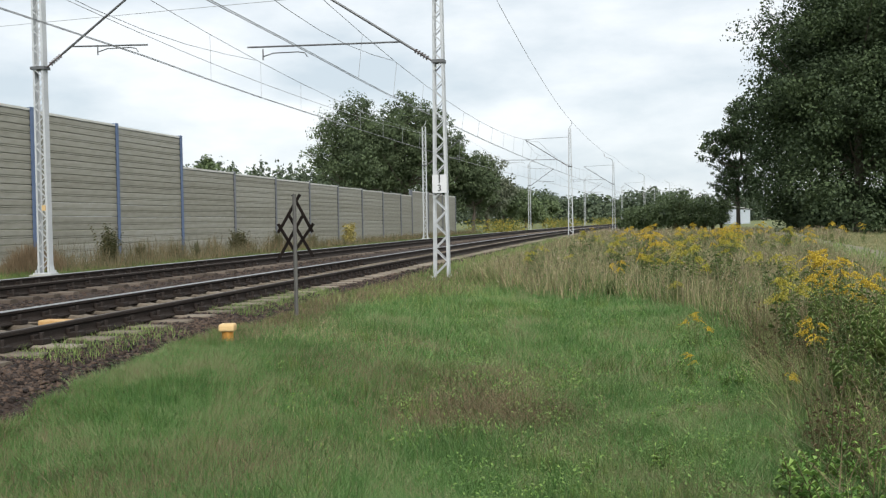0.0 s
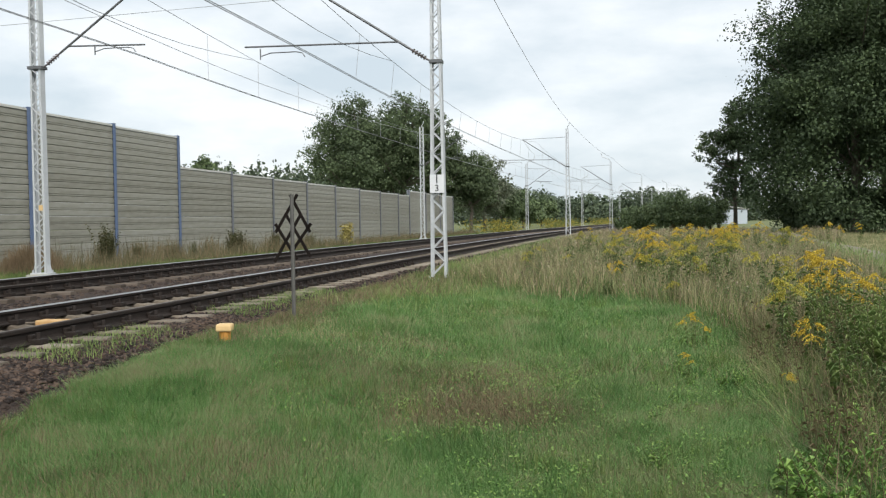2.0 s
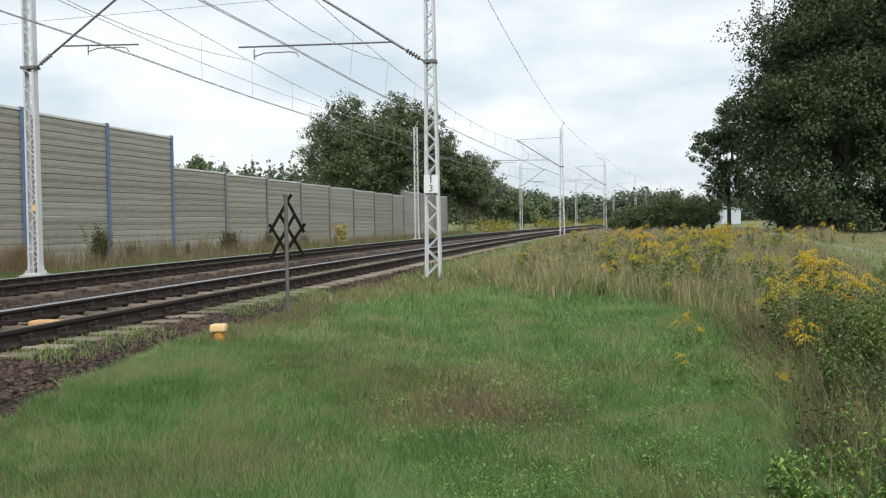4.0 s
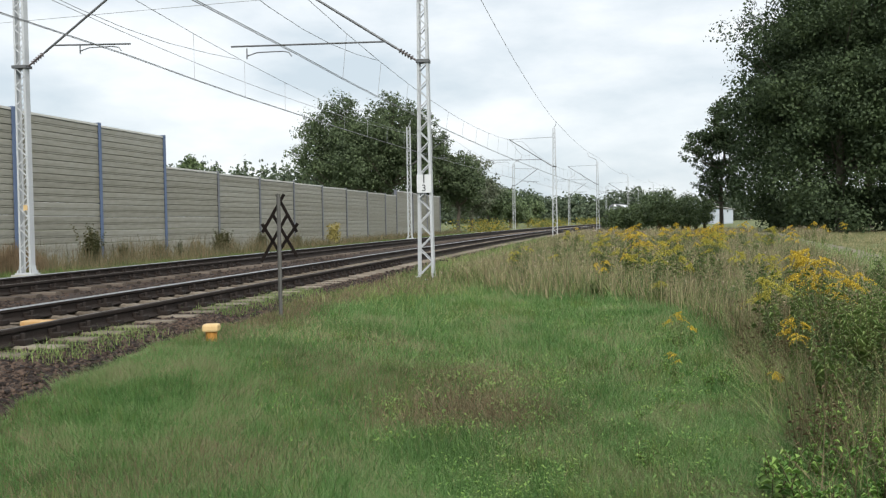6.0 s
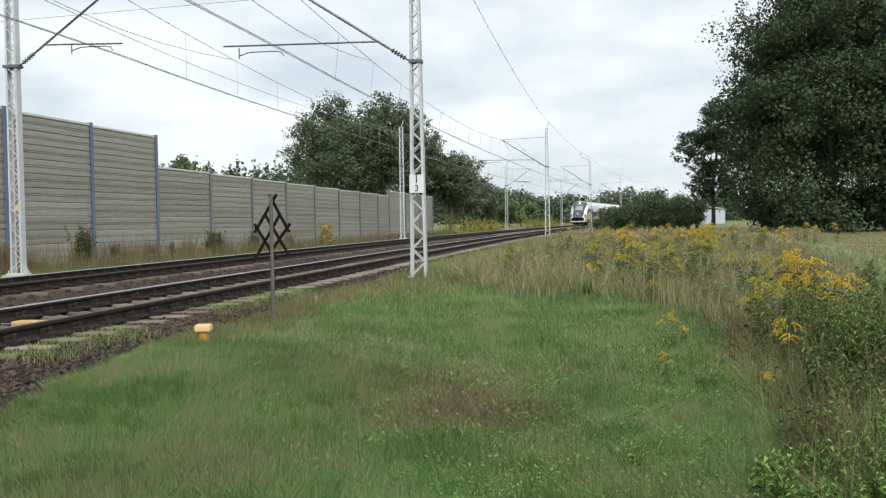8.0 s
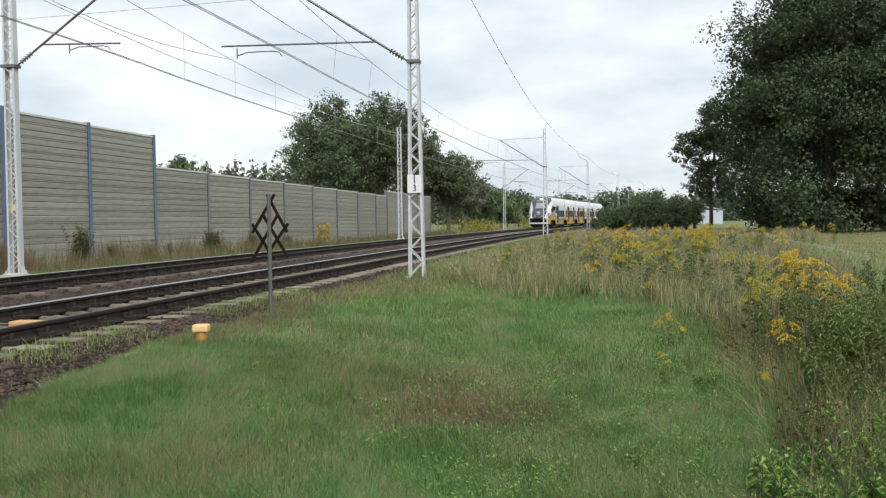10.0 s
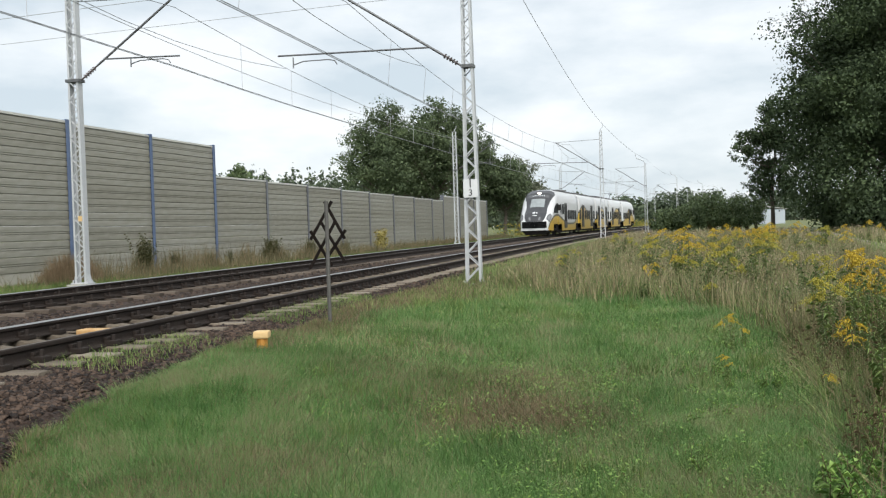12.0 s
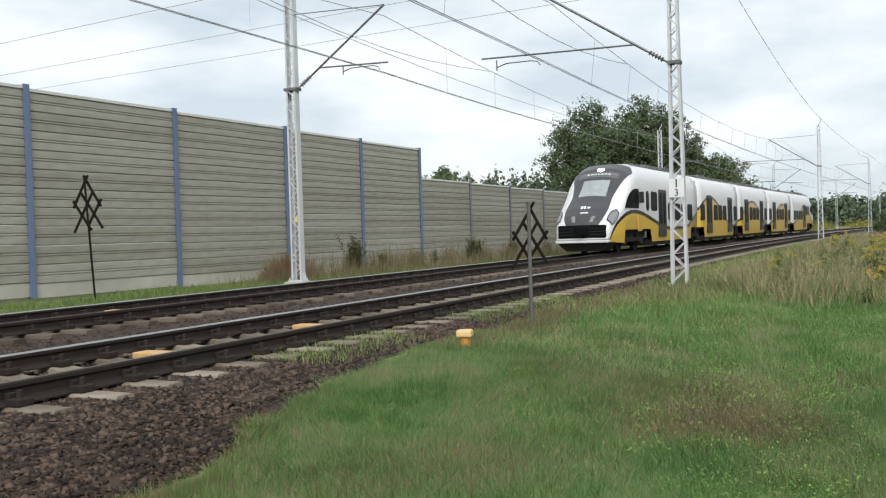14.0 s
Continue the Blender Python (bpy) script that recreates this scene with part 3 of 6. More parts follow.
def build_masts():
    for i, (x, y, z, h) in enumerate(NEAR_MASTS):
        mast("light grey lattice mast with a kilometre plate on grassy ground" if i == 0 else "light grey lattice mast with a cantilever arm", x, y, z, h, 0.35, 0.16, -1, True, i == 0)
    for i, (x, y, z, h) in enumerate(FAR_MASTS):
        mast("light grey lattice mast with a cantilever arm before the noise barrier" if i < 2 else "light grey lattice mast with a cantilever arm", x, y, z, h, 0.30, 0.26, 1)


def build_wires():
    supports_y = [-45, 21, 64.6, 104, 153, 203, 246, 300]
    for cx, zc, zm, zs, lean in ((NEAR_X, 5.45, 6.80, 6.0, -0.45), (FAR_X, 5.60, 7.02, 6.24, 0.05)):
        line = thing("overhead_line", "thin dark contact wire hung by droppers from a sagging messenger wire", "overhead line", group="overhead lines")
        cw, mw = bmesh.new(), bmesh.new()
        stag = 0.2
        cpts, mpts = [], []
        for i, (a, b) in enumerate(zip(supports_y, supports_y[1:])):
            n = 12
            for j in range(n):
                f = j / n
                y = a + (b - a) * f
                o = lean * (1 - f) - 0.2 * f if i == 1 else (-0.2 * (1 - f) + lean * f if i == 0 else stag * (2 * f - 1) * (1 if i % 2 == 0 else -1))
                c = cx + drift(y) + o
                cpts.append((c, y, zc - 0.09 * float(smooth01((y - 18) / 10)) + 0.02 * (1 - 4 * f * (1 - f))))
                mpts.append((cx + drift(y) + o * 0.7, y, zm - min(1.25, 0.75 * ((b - a) / 44) ** 2) * 4 * f * (1 - f)))
                if 0 < j and b < 200:
                    dm = bmesh.new()
                    tube(dm, cpts[-1], mpts[-1], 0.006, None, 4)
                    part("dropper", dm, M_WIRE_PALE, line)
        for k in (-0.03, 0.03):
            polytube(cw, [(p[0] + k, p[1], p[2]) for p in cpts], 0.008)
        polytube(mw, mpts, 0.0075)
        for y0 in supports_y[1:4]:
            st = bmesh.new()
            c = cx + drift(y0) + lean * 0.6
            polytube(st, [(c, y0 - 6.8, zm - 0.42), (c, y0 - 4.6, zs + 0.16), (c, y0 - 2.2, zs + 0.02), (c, y0, zs - 0.02), (c, y0 + 2.2, zs + 0.03), (c, y0 + 4.6, zs + 0.18), (c, y0 + 6.8, zm - 0.42)], 0.007)
            part("stitch_wire", st, M_WIRE, line)
        part("contact_wire", cw, M_WIRE, line)
        part("messenger_wire", mw, M_WIRE, line)
    tops = [(-3.9, -45, 8.3)] + [(x + 0.16, y, z + h + 0.4) for x, y, z, h in NEAR_MASTS]
    feeder = bmesh.new()
    pts = []
    for a, b in zip(tops, tops[1:]):
        for j in range(12):
            f = j / 12
            p = Vector(a).lerp(Vector(b), f)
            pts.append((p.x, p.y, p.z - 1.0 * 4 * f * (1 - f) * ((b[1] - a[1]) / 64) ** 2))
    polytube(feeder, pts, 0.009)
    tagged(new("feeder_wire", finish("feeder_wire", feeder, M_WIRE)), "dark return wire along the tops of the masts", "wire", "single wires")
    # a second sagging wire on the barrier side of the far track
    second = bmesh.new()
    polytube(second, [(-12.4, y, 6.38 + 0.0016 * (y - 33) ** 2 * (1.0 if y < 33 else 0.55)) for y in range(-8, 66, 3)], 0.008)
    tagged(new("second_wire", finish("second_wire", second, M_WIRE_PALE)), "pale sagging wire beside the far contact wire", "wire", "single wires")


def build_cross_wires():
    """Three supply wires that cross high over the line and run away behind the barrier."""
    for a, b in (((22.0, 18.9, 9.0), (-110.0, 34.6, 9.0)), ((22.0, 23.3, 9.0), (-110.0, 38.0, 9.0)), ((22.0, 26.8, 9.0), (-110.0, 41.0, 9.0))):
        b_, pts = bmesh.new(), []
        for j in range(17):
            f = j / 16
            p = Vector(a).lerp(Vector(b), f)
            pts.append((p.x, p.y, p.z))
        polytube(b_, pts, 0.009)
        tagged(new("supply_wire", finish("supply_wire", b_, M_WIRE_PALE)), "thin grey supply wire crossing above the railway", "wire", "single wires")


# ------------------------------------------------------------------ signs and small trackside things
def lattice_sign(x, y, z, h, w, drop, turn, label, lean=0.0):
    """The back of a crossed lattice sign on one post."""
    s = thing("lattice_sign", label, "sign", pose(x, y, z, 0, lean, turn), "lattice signs")
    b = bmesh.new()
    tube(b, (0, 0, -0.3), (0, 0, h), 0.026, 0.026, 8)
    part("post", b, M_SIGNPOST if drop < 0.5 else M_SIGNBACK, s)
    mid, bot, e = h - drop, h - 2 * drop, drop * 0.13
    rows = [((0.07, h), (-w, mid - e)), ((-0.03, h), (w, mid - e)), ((-w, mid + e), (0.05, bot + 0.03)), ((w * 1.06, mid + e), (-0.03, bot + 0.12)),
            ((w * 0.46, h - drop * 0.62), (-w * 1.1, bot)), ((-w * 0.36, h - drop * 0.62), (w, bot + 0.06))]
    for i, (p, q) in enumerate(rows):
        b = bmesh.new()
        bar(b, (p[0], 0.032 + 0.012 * (i % 2), p[1]), (q[0], 0.032 + 0.012 * (i % 2), q[1]), 0.04 if drop < 0.5 else 0.062, 0.011, (0, 1, 0))
        part("slat", b, M_SIGNBACK, s)
    return s


def build_trackside():
    lattice_sign(-4.35, 11.9, 0.38, 1.60, 0.225, 0.44, 10, "back of a dark lattice sign on a grey post")
    lattice_sign(-16.92, 16.8, 0.26, 2.95, 0.31, 0.66, 30, "back of a tall dark lattice sign by the barrier", -3.0)
    b = thing("marker_box", "small faded yellow post box with a bleached lid in grass", "marker", pose(-4.11, 9.2, 0.31, 0, 0, 12))
    m = bmesh.new()
    tube(m, (0, 0, -0.1), (0, 0, 0.2), 0.055, 0.06, 12)
    part("body", m, M_YELLOW_BOX, b)
    m = bmesh.new()
    box(m, -0.08, 0.08, -0.08, 0.08, 0.2, 0.275, 0.02)
    part("lid", m, M_YELLOW_LID, b, "sun bleached yellow lid")
    for x, y in ((-6.74, 7.46), (-6.72, 10.25), (-11.6, 12.0)):
        o = thing("track_magnet", "orange painted plate lying between the rails on a sleeper", "track plate", pose(x, y, RAIL_Z - 0.17), "orange track plates")
        m = bmesh.new()
        box(m, -0.2, 0.26, -0.11, 0.11, 0.0, 0.075, 0.015)
        part("plate", m, M_ORANGE, o)
        m = bmesh.new()
        tube(m, (-0.36, -0.05, 0.04), (-0.2, -0.03, 0.04), 0.012)
        part("cable_end", m, M_SLEEPER, o, "dusty grey cable end")
    w = wall_point(53.0, 1.4)
    st = thing("stub_post", "short dark weathered post by the barrier", "post", pose(w.x, w.y, 0.2, 0, 3, 0))
    m = bmesh.new()
    tube(m, (0, 0, -0.1), (0, 0, 0.95), 0.07, 0.06, 8)
    part("shaft", m, M_SIGNBACK, st)
    m = bmesh.new()
    box(m, -0.09, 0.09, -0.06, 0.06, 0.88, 1.02, 0.02)
    part("cap", m, M_SIGNBACK, st)
    pb = bmesh.new()
    n = 40
    rows = []
    for i in range(n + 1):
        y = 17 + 60 * i / n
        cx = float(path_x(y))
        rows.append([pb.verts.new((cx + dx, y, float(ground_z(cx + dx, y)) + 0.07)) for dx in (-1.0, -0.4, 0.4, 1.0)])
    for r0, r1 in zip(rows, rows[1:]):
        for k in range(3):
            pb.faces.new((r0[k], r0[k + 1], r1[k + 1], r1[k]))
    tagged(new("path", finish("path", pb, M_DIRT, True)), "bare trodden earth path across the meadow", "path", kind="structure")
    s = thing("shed", "pale metal clad shed behind the trees, tinted bluish for haze", "shed", pose(17.0, 190, 0.1))
    m = bmesh.new()
    box(m, -4, 4, -3, 3, -0.3, 2.8)
    part("wall", m, M_SHED, s)
    m = bmesh.new()
    bar(m, (-4.2, -3.1, 2.8), (0, -3.1, 3.4), 0.2, 0.1)
    for sx in (-1, 1):
        vs = [m.verts.new(p) for p in ((sx * 4.3, -3.2, 2.78), (0, -3.2, 3.5), (0, 3.2, 3.5), (sx * 4.3, 3.2, 2.78), (sx * 4.3, -3.2, 2.9), (0, -3.2, 3.62), (0, 3.2, 3.62), (sx * 4.3, 3.2, 2.9))]
        for f in ((0, 1, 2, 3), (7, 6, 5, 4), (0, 4, 5, 1), (2, 6, 7, 3), (0, 3, 7, 4)):
            m.faces.new([vs[k] for k in f])
    part("roof", m, M_CAP, s)


# ------------------------------------------------------------------ plants
def leaf_quads(centres, normals, size, rs, aspect=0.6):
    """A four-cornered leaf at each centre, turned about its normal."""
    n = len(centres)
    t = rs.normal(size=(n, 3))
    t -= normals * (t * normals).sum(1)[:, None]
    t /= np.linalg.norm(t, axis=1)[:, None] + 1e-9
    b = np.cross(normals, t)
    s = size[:, None]
    v = np.stack([centres - t * s, centres + b * s * aspect + normals * s * 0.15, centres + t * s, centres - b * s * aspect + normals * s * 0.15], 1)
    return v.reshape(-1, 3), np.arange(4 * n).reshape(n, 4)


def crown_leaves(blobs, count, size, rs, up=0.35, flat=0.8):
    """Leaves in the shells of many uneven clumps."""
    vol = np.array([b[3] ** 2 for b in blobs])
    pick = rs.choice(len(blobs), count, p=vol / vol.sum())
    B = np.array(blobs)[pick]
    d = rs.normal(size=(count, 3))
    d /= np.linalg.norm(d, axis=1)[:, None]
    r = rs.uniform(0.1, 1.0, count) ** 0.45 * (1 + 0.22 * rs.normal(size=count))
    c = B[:, :3] + d * (B[:, 3] * r)[:, None] * np.array([1, 1, flat])
    nrm = d + rs.normal(size=(count, 3)) * 0.5 + np.array([0, 0, up])
    nrm /= np.linalg.norm(nrm, axis=1)[:, None]
    return leaf_quads(c, nrm, size * rs.uniform(0.5, 1.4, count), rs)


def tree(x, y, h, rx, low, count, leaf, mat, label, seed, trunk=0.3, clumps=46, clump=0.24, shape=1.0, skirt=0, droop=0.0):
    """A tree with a tapered trunk, limbs that fork and a crown of leaf sprays along them from the height low to h."""
    rs = np.random.RandomState(seed)
    z0 = float(ground_z(x, y))
    t = thing("tree", label, "tree", pose(x, y, z0 - 0.05))
    blobs, tips = [], []
    hc = (h - low) / 2
    for i in range(clumps):
        d = rs.normal(size=3)
        d /= np.linalg.norm(d)
        d[2] = d[2] * 0.9 + 0.1
        r = rs.uniform(0.45, 0.9)
        k = 1.0 - 0.35 * max(0, d[2]) * shape
        c = np.array([d[0] * rx * r * k, d[1] * rx * r * k, low + hc + d[2] * hc * r])
        tips.append(c)
        # sprays fan out from the end of each limb, smaller and lower the further they reach
        size = rx * clump * rs.uniform(0.5, 0.9)
        blobs.append((c[0], c[1], c[2], size))
        inner = rs.uniform(0.35, 0.8)
        blobs.append((c[0] * inner, c[1] * inner, low + hc + (c[2] - low - hc) * inner + rs.normal() * 0.4, size * rs.uniform(1.0, 1.5)))
        out = np.array([d[0], d[1], 0.25 * d[2] + 0.1])
        for j in range(6):
            q = c + out * rx * rs.uniform(0.0, 0.10) + rs.normal(size=3) * rx * clump * np.array([0.6, 0.6, 0.55])
            q[2] -= droop * rs.uniform(0, 1) * hc * 0.3
            if 0.3 < q[2] < h:
                blobs.append((q[0], q[1], q[2], size * rs.uniform(0.35, 0.75)))
    for i in range(skirt):
        a, q = rs.uniform(0, 6.28), rs.uniform(0.5, 0.95)
        blobs.append((math.cos(a) * rx * q, math.sin(a) * rx * q, low + rs.uniform(0, 0.42) * (h - low), rx * clump * rs.uniform(0.4, 0.8)))
    # a spray that hangs clear of all others is left out
    P = np.array(blobs)
    near = (np.linalg.norm(P[:, None, :3] - P[None, :, :3], axis=2) < rx * 0.27).sum(1)
    blobs = [q for q, k in zip(blobs, near) if k > 7]
    b = bmesh.new()
    p = Vector((0, 0, -0.2))
    segs = 6
    spine = [p]
    for i in range(segs):
        q = Vector((rs.normal() * 0.12 * i * 0.5, rs.normal() * 0.12 * i * 0.5, h * 0.75 * (i + 1) / segs))
        tube(b, p, q, trunk * (1 - i / (segs + 0.6)), trunk * (1 - (i + 1) / (segs + 0.6)), 9)
        p = q
        spine.append(q)
    part("trunk", b, M_BARK, t, "rough brown bark")
    b = bmesh.new()
    for i, c in enumerate(tips):
        if i % 2 == 0:
            zz = max(low * 0.8 + 0.3, min(h * 0.7, c[2] * 0.7))
            k = min(segs - 1, int(zz / (h * 0.75) * segs))
            s = spine[k].lerp(spine[k + 1], 0.5)
            mid = s.lerp(Vector(c), 0.5) + Vector((0, 0, -0.03 * h))
            tube(b, s, mid, trunk * 0.3, trunk * 0.17, 5)
            tube(b, mid, Vector(c), trunk * 0.17, trunk * 0.05, 5)
    part("branching", b, M_BARK, t)
    v, f = crown_leaves(blobs, count, leaf, rs, 0.35, 0.8)
    part("crown", mesh_from("crown", v, f, mat), None, t)
    return t


def bush(x, y, h, r, count, leaf, mat, label, seed, name="bush", group=""):
    rs = np.random.RandomState(seed)
    z0 = float(ground_z(x, y))
    t = thing(name, label, "bush", pose(x, y, z0), group)
    b = bmesh.new()
    blobs = []
    for i in range(9):
        a, q = rs.uniform(0, 6.28), rs.uniform(0.1, 0.8)
        top = Vector((math.cos(a) * r * q, math.sin(a) * r * q, h * rs.uniform(0.45, 0.9)))
        tube(b, (top.x * 0.15, top.y * 0.15, -0.05), top, 0.012 * h, 0.004 * h, 5)
        blobs.append((top.x, top.y, top.z, h * rs.uniform(0.16, 0.3)))
        blobs.append((top.x * 0.7, top.y * 0.7, top.z * 0.55, h * rs.uniform(0.16, 0.28)))
    part("stems", b, M_STALK, t)
    v, f = crown_leaves(blobs, count, leaf, rs)
    part("foliage", mesh_from("foliage", v, f, mat), None, t)
    return t


def build_trees():
    oak = "dark green oak with dense low hanging foliage"
    for i, (x, y, h, r, low, n) in enumerate(((16.9, 79, 28, 8.8, 0.4, 180000), (25.5, 74, 24, 7.5, 0.6, 75000), (33, 70, 22, 7, 0.6, 26000), (18.0, 98, 22, 7.6, 0.6, 22000), (24, 100, 23, 8, 1, 8000), (36, 92, 23, 8, 1, 6000))):
        tree(x, y, h, r, low, n, 0.125 if i < 2 else 0.2, M_LEAF_DARK, oak, 30 + i, 0.42, 130, 0.26, 0.2 if i == 0 else 0.5, 380 if i == 0 else 90)
    tree(10.9, 108, 14.8, 5.0, 1.4, 18000, 0.13, M_LEAF_DARK, "smaller dark tree with loose drooping branches", 41, 0.25, 60, 0.19, 1.3, 30, 0.8)
    tree(-28.2, 98, 15.4, 6.2, 1.0, 40000, 0.125, M_LEAF_TREE, "broad dark green lime tree behind the noise barrier", 50, 0.4, 120, 0.25, 1.2)
    tree(-24.0, 100, 16.6, 5.6, 1.0, 38000, 0.125, M_LEAF_TREE, "tall green lime tree behind the noise barrier", 54, 0.4, 120, 0.25, 1.0)
    tree(-20.6, 102, 14.6, 3.8, 1.0, 26000, 0.125, M_LEAF_TREE, "tall green tree at the end of the noise barrier", 51, 0.35, 90, 0.27, 0.7)
    tree(-17.4, 104, 9.4, 4.0, 0.5, 20000, 0.12, M_LEAF_TREE, "bushy green tree past the end of the barrier", 52, 0.25, 70, 0.28, 0.6, 30)
    tree(-18.0, 118, 9.6, 4.4, 0.5, 13000, 0.14, M_LEAF_PALE, "pale green willow past the end of the barrier", 53, 0.25, 70, 0.26, 0.7)
    for i, (x, y, h, r) in enumerate(((-19, 140, 7.8, 4.2), (-17, 152, 6.2, 3.4), (-21, 165, 8.2, 4.4), (-16, 172, 5.8, 3.2), (-20, 190, 7.0, 4.2))):
        tree(x, y, h, r, 0.3, 8500, 0.19, M_LEAF_TREE if i % 2 == 0 else M_LEAF_MID_HAZE, "green tree in a row beside the railway", 60 + i, 0.2, 56, 0.3, 0.8)
    for i, (x, y, h, r) in enumerate(((-53.0, 112, 10.6, 5.0), (-47.5, 116, 8.6, 3.4))):
        tree(x, y, h, r, 2, 8000, 0.2, M_LEAF_MID_HAZE, "green tree showing above the noise barrier", 70 + i, 0.25, 30, 0.26, 0.7)
    tree(-41.5, 36, 10.3, 2.6, 2, 3200, 0.15, M_LEAF_PALE, "pale green tree top above the noise barrier", 75, 0.25, 34, 0.24, 0.8)
    for i in range(19):
        rs = np.random.RandomState(80 + i)
        x, y = -1.0 + 0.51 * i + rs.uniform(-0.3, 0.3), 97 + rs.uniform(-5, 7)
        bush(x, y, min(3.4, 1.7 + 0.22 * i) + rs.uniform(-0.4, 0.4), rs.uniform(0.7, 1.1), 2600, 0.10, M_LEAF_MID_HAZE, "green sapling thicket beside the line", 80 + i, "sapling", "saplings beside the line")
    for i in range(16):
        rs = np.random.RandomState(140 + i)
        bush(12.5 + 1.6 * i + rs.uniform(-0.5, 0.5), 82 - 0.75 * i + rs.uniform(-2, 2), rs.uniform(2.6, 4.4), rs.uniform(1.4, 2.0), 1800, 0.16, M_LEAF_DARK, "dark undergrowth below the oaks", 140 + i, "bush", "undergrowth below the oaks")
    # far woods
    rs = np.random.RandomState(5)
    blobs = []
    for i in range(640):
        x = rs.uniform(-150, 190)
        y = 300 + rs.uniform(0, 60) - 0.15 * x * (x < 0) - 0.5 * max(0, x - 40)
        top = 9.5 + 1.0 * math.sin(x * 0.13) + 0.8 * math.sin(x * 0.41 + 1) + rs.uniform(-1.8, 1.0)
        if abs(x - (FAR_X + 2.3) - drift(y)) < 9:
            continue
        for z in (top - 1.2, top - 3.2, top - 5.2, 1.8):
            blobs.append((x + rs.uniform(-1, 1), y + rs.uniform(-1, 1), z, rs.uniform(1.6, 2.8)))
    v, f = crown_leaves(blobs, 80000, 0.6, rs)
    tagged(new("far_wood", mesh_from("far_wood", v, f, M_LEAF_FAR_HAZE)), "distant mixed green wood along the horizon", "wood", kind="stuff")
    blobs = []
    for i in range(95):
        x = rs.uniform(-84, -40)
        y = 165 + rs.uniform(-8, 12)
        top = 12.6 + rs.uniform(-1.6, 1.3)
        for k in range(6):
            blobs.append((x, y, top - 0.3 - k * 1.1, 0.35 + 0.3 * k))
    v, f = crown_leaves(blobs, 20000, 0.36, rs)
    tagged(new("far_pines", mesh_from("far_pines", v, f, M_LEAF_FAR_HAZE)), "row of distant pines above the noise barrier", "wood", kind="stuff")


def blades(name, label, x, y, h, w, mat, seed, lean=0.45, category="grass", z=None):
    """Tapered blades that lean every way."""
    rs = np.random.RandomState(seed)
    n = len(x)
    z = surface_z(x, y) if z is None else z
    a = rs.uniform(0, 6.28, n)
    l = np.abs(rs.normal(0, lean, n)) * h
    la = rs.uniform(0, 6.28, n)
    dx, dy = np.cos(a) * w / 2, np.sin(a) * w / 2
    lx, ly = np.cos(la) * l, np.sin(la) * l
    V = np.stack([np.stack([x - dx, y - dy, z - 0.01], -1), np.stack([x + dx, y + dy, z - 0.01], -1), np.stack([x + lx, y + ly, z + h * 0.95], -1)], 1)
    return tagged(new(name, mesh_from(name, V.reshape(-1, 3), np.arange(3 * n).reshape(n, 3), mat)), label, category, kind="stuff")


def surface_z(x, y):
    """Height of the meadow or, by the track, of the bed's slope where that lies higher."""
    return np.where((x < -4.2) & (x > -13.9), np.maximum(ground_z(x, y), bed_height(x, y)), ground_z(x, y))


def patchy(rs, n, x0, x1, y0, y1, keep):
    x, y = rs.uniform(x0, x1, n), rs.uniform(y0, y1, n)
    k = rs.uniform(0, 1, n) < keep(x, y)
    return x[k], y[k]


def edge_x(y):
    """Where the grass meets the stones of the shoulder."""
    return np.interp(y, [3, 4.2, 5.4, 6.4, 8, 9, 12, 16], [-3.95, -4.15, -4.25, -4.4, -4.45, -4.45, -4.6, -4.9]) + 0.08 * np.sin(y * 1.7) + 0.06 * np.sin(y * 4.1) + 0.04 * np.sin(y * 9.3) + 0.000353 * np.maximum(0, y - 24) ** 2


def weedy(x, y):
    """1 where the tall unmown growth stands, 0 on the mown lawn."""
    x, y = np.asarray(x, float), np.asarray(y, float)
    line = np.interp(x, [-5, -4, -3, -1.7, -0.8, 0, 0.6, 1.2, 1.6, 2.2], [19.3, 19.8, 19.2, 17.2, 16.2, 15.0, 13.6, 11.2, 8.6, 6.6])
    return smooth01((y - line + 0.5 * np.sin(2.3 * x + 0.7 * y)) / 1.6 + 0.3)


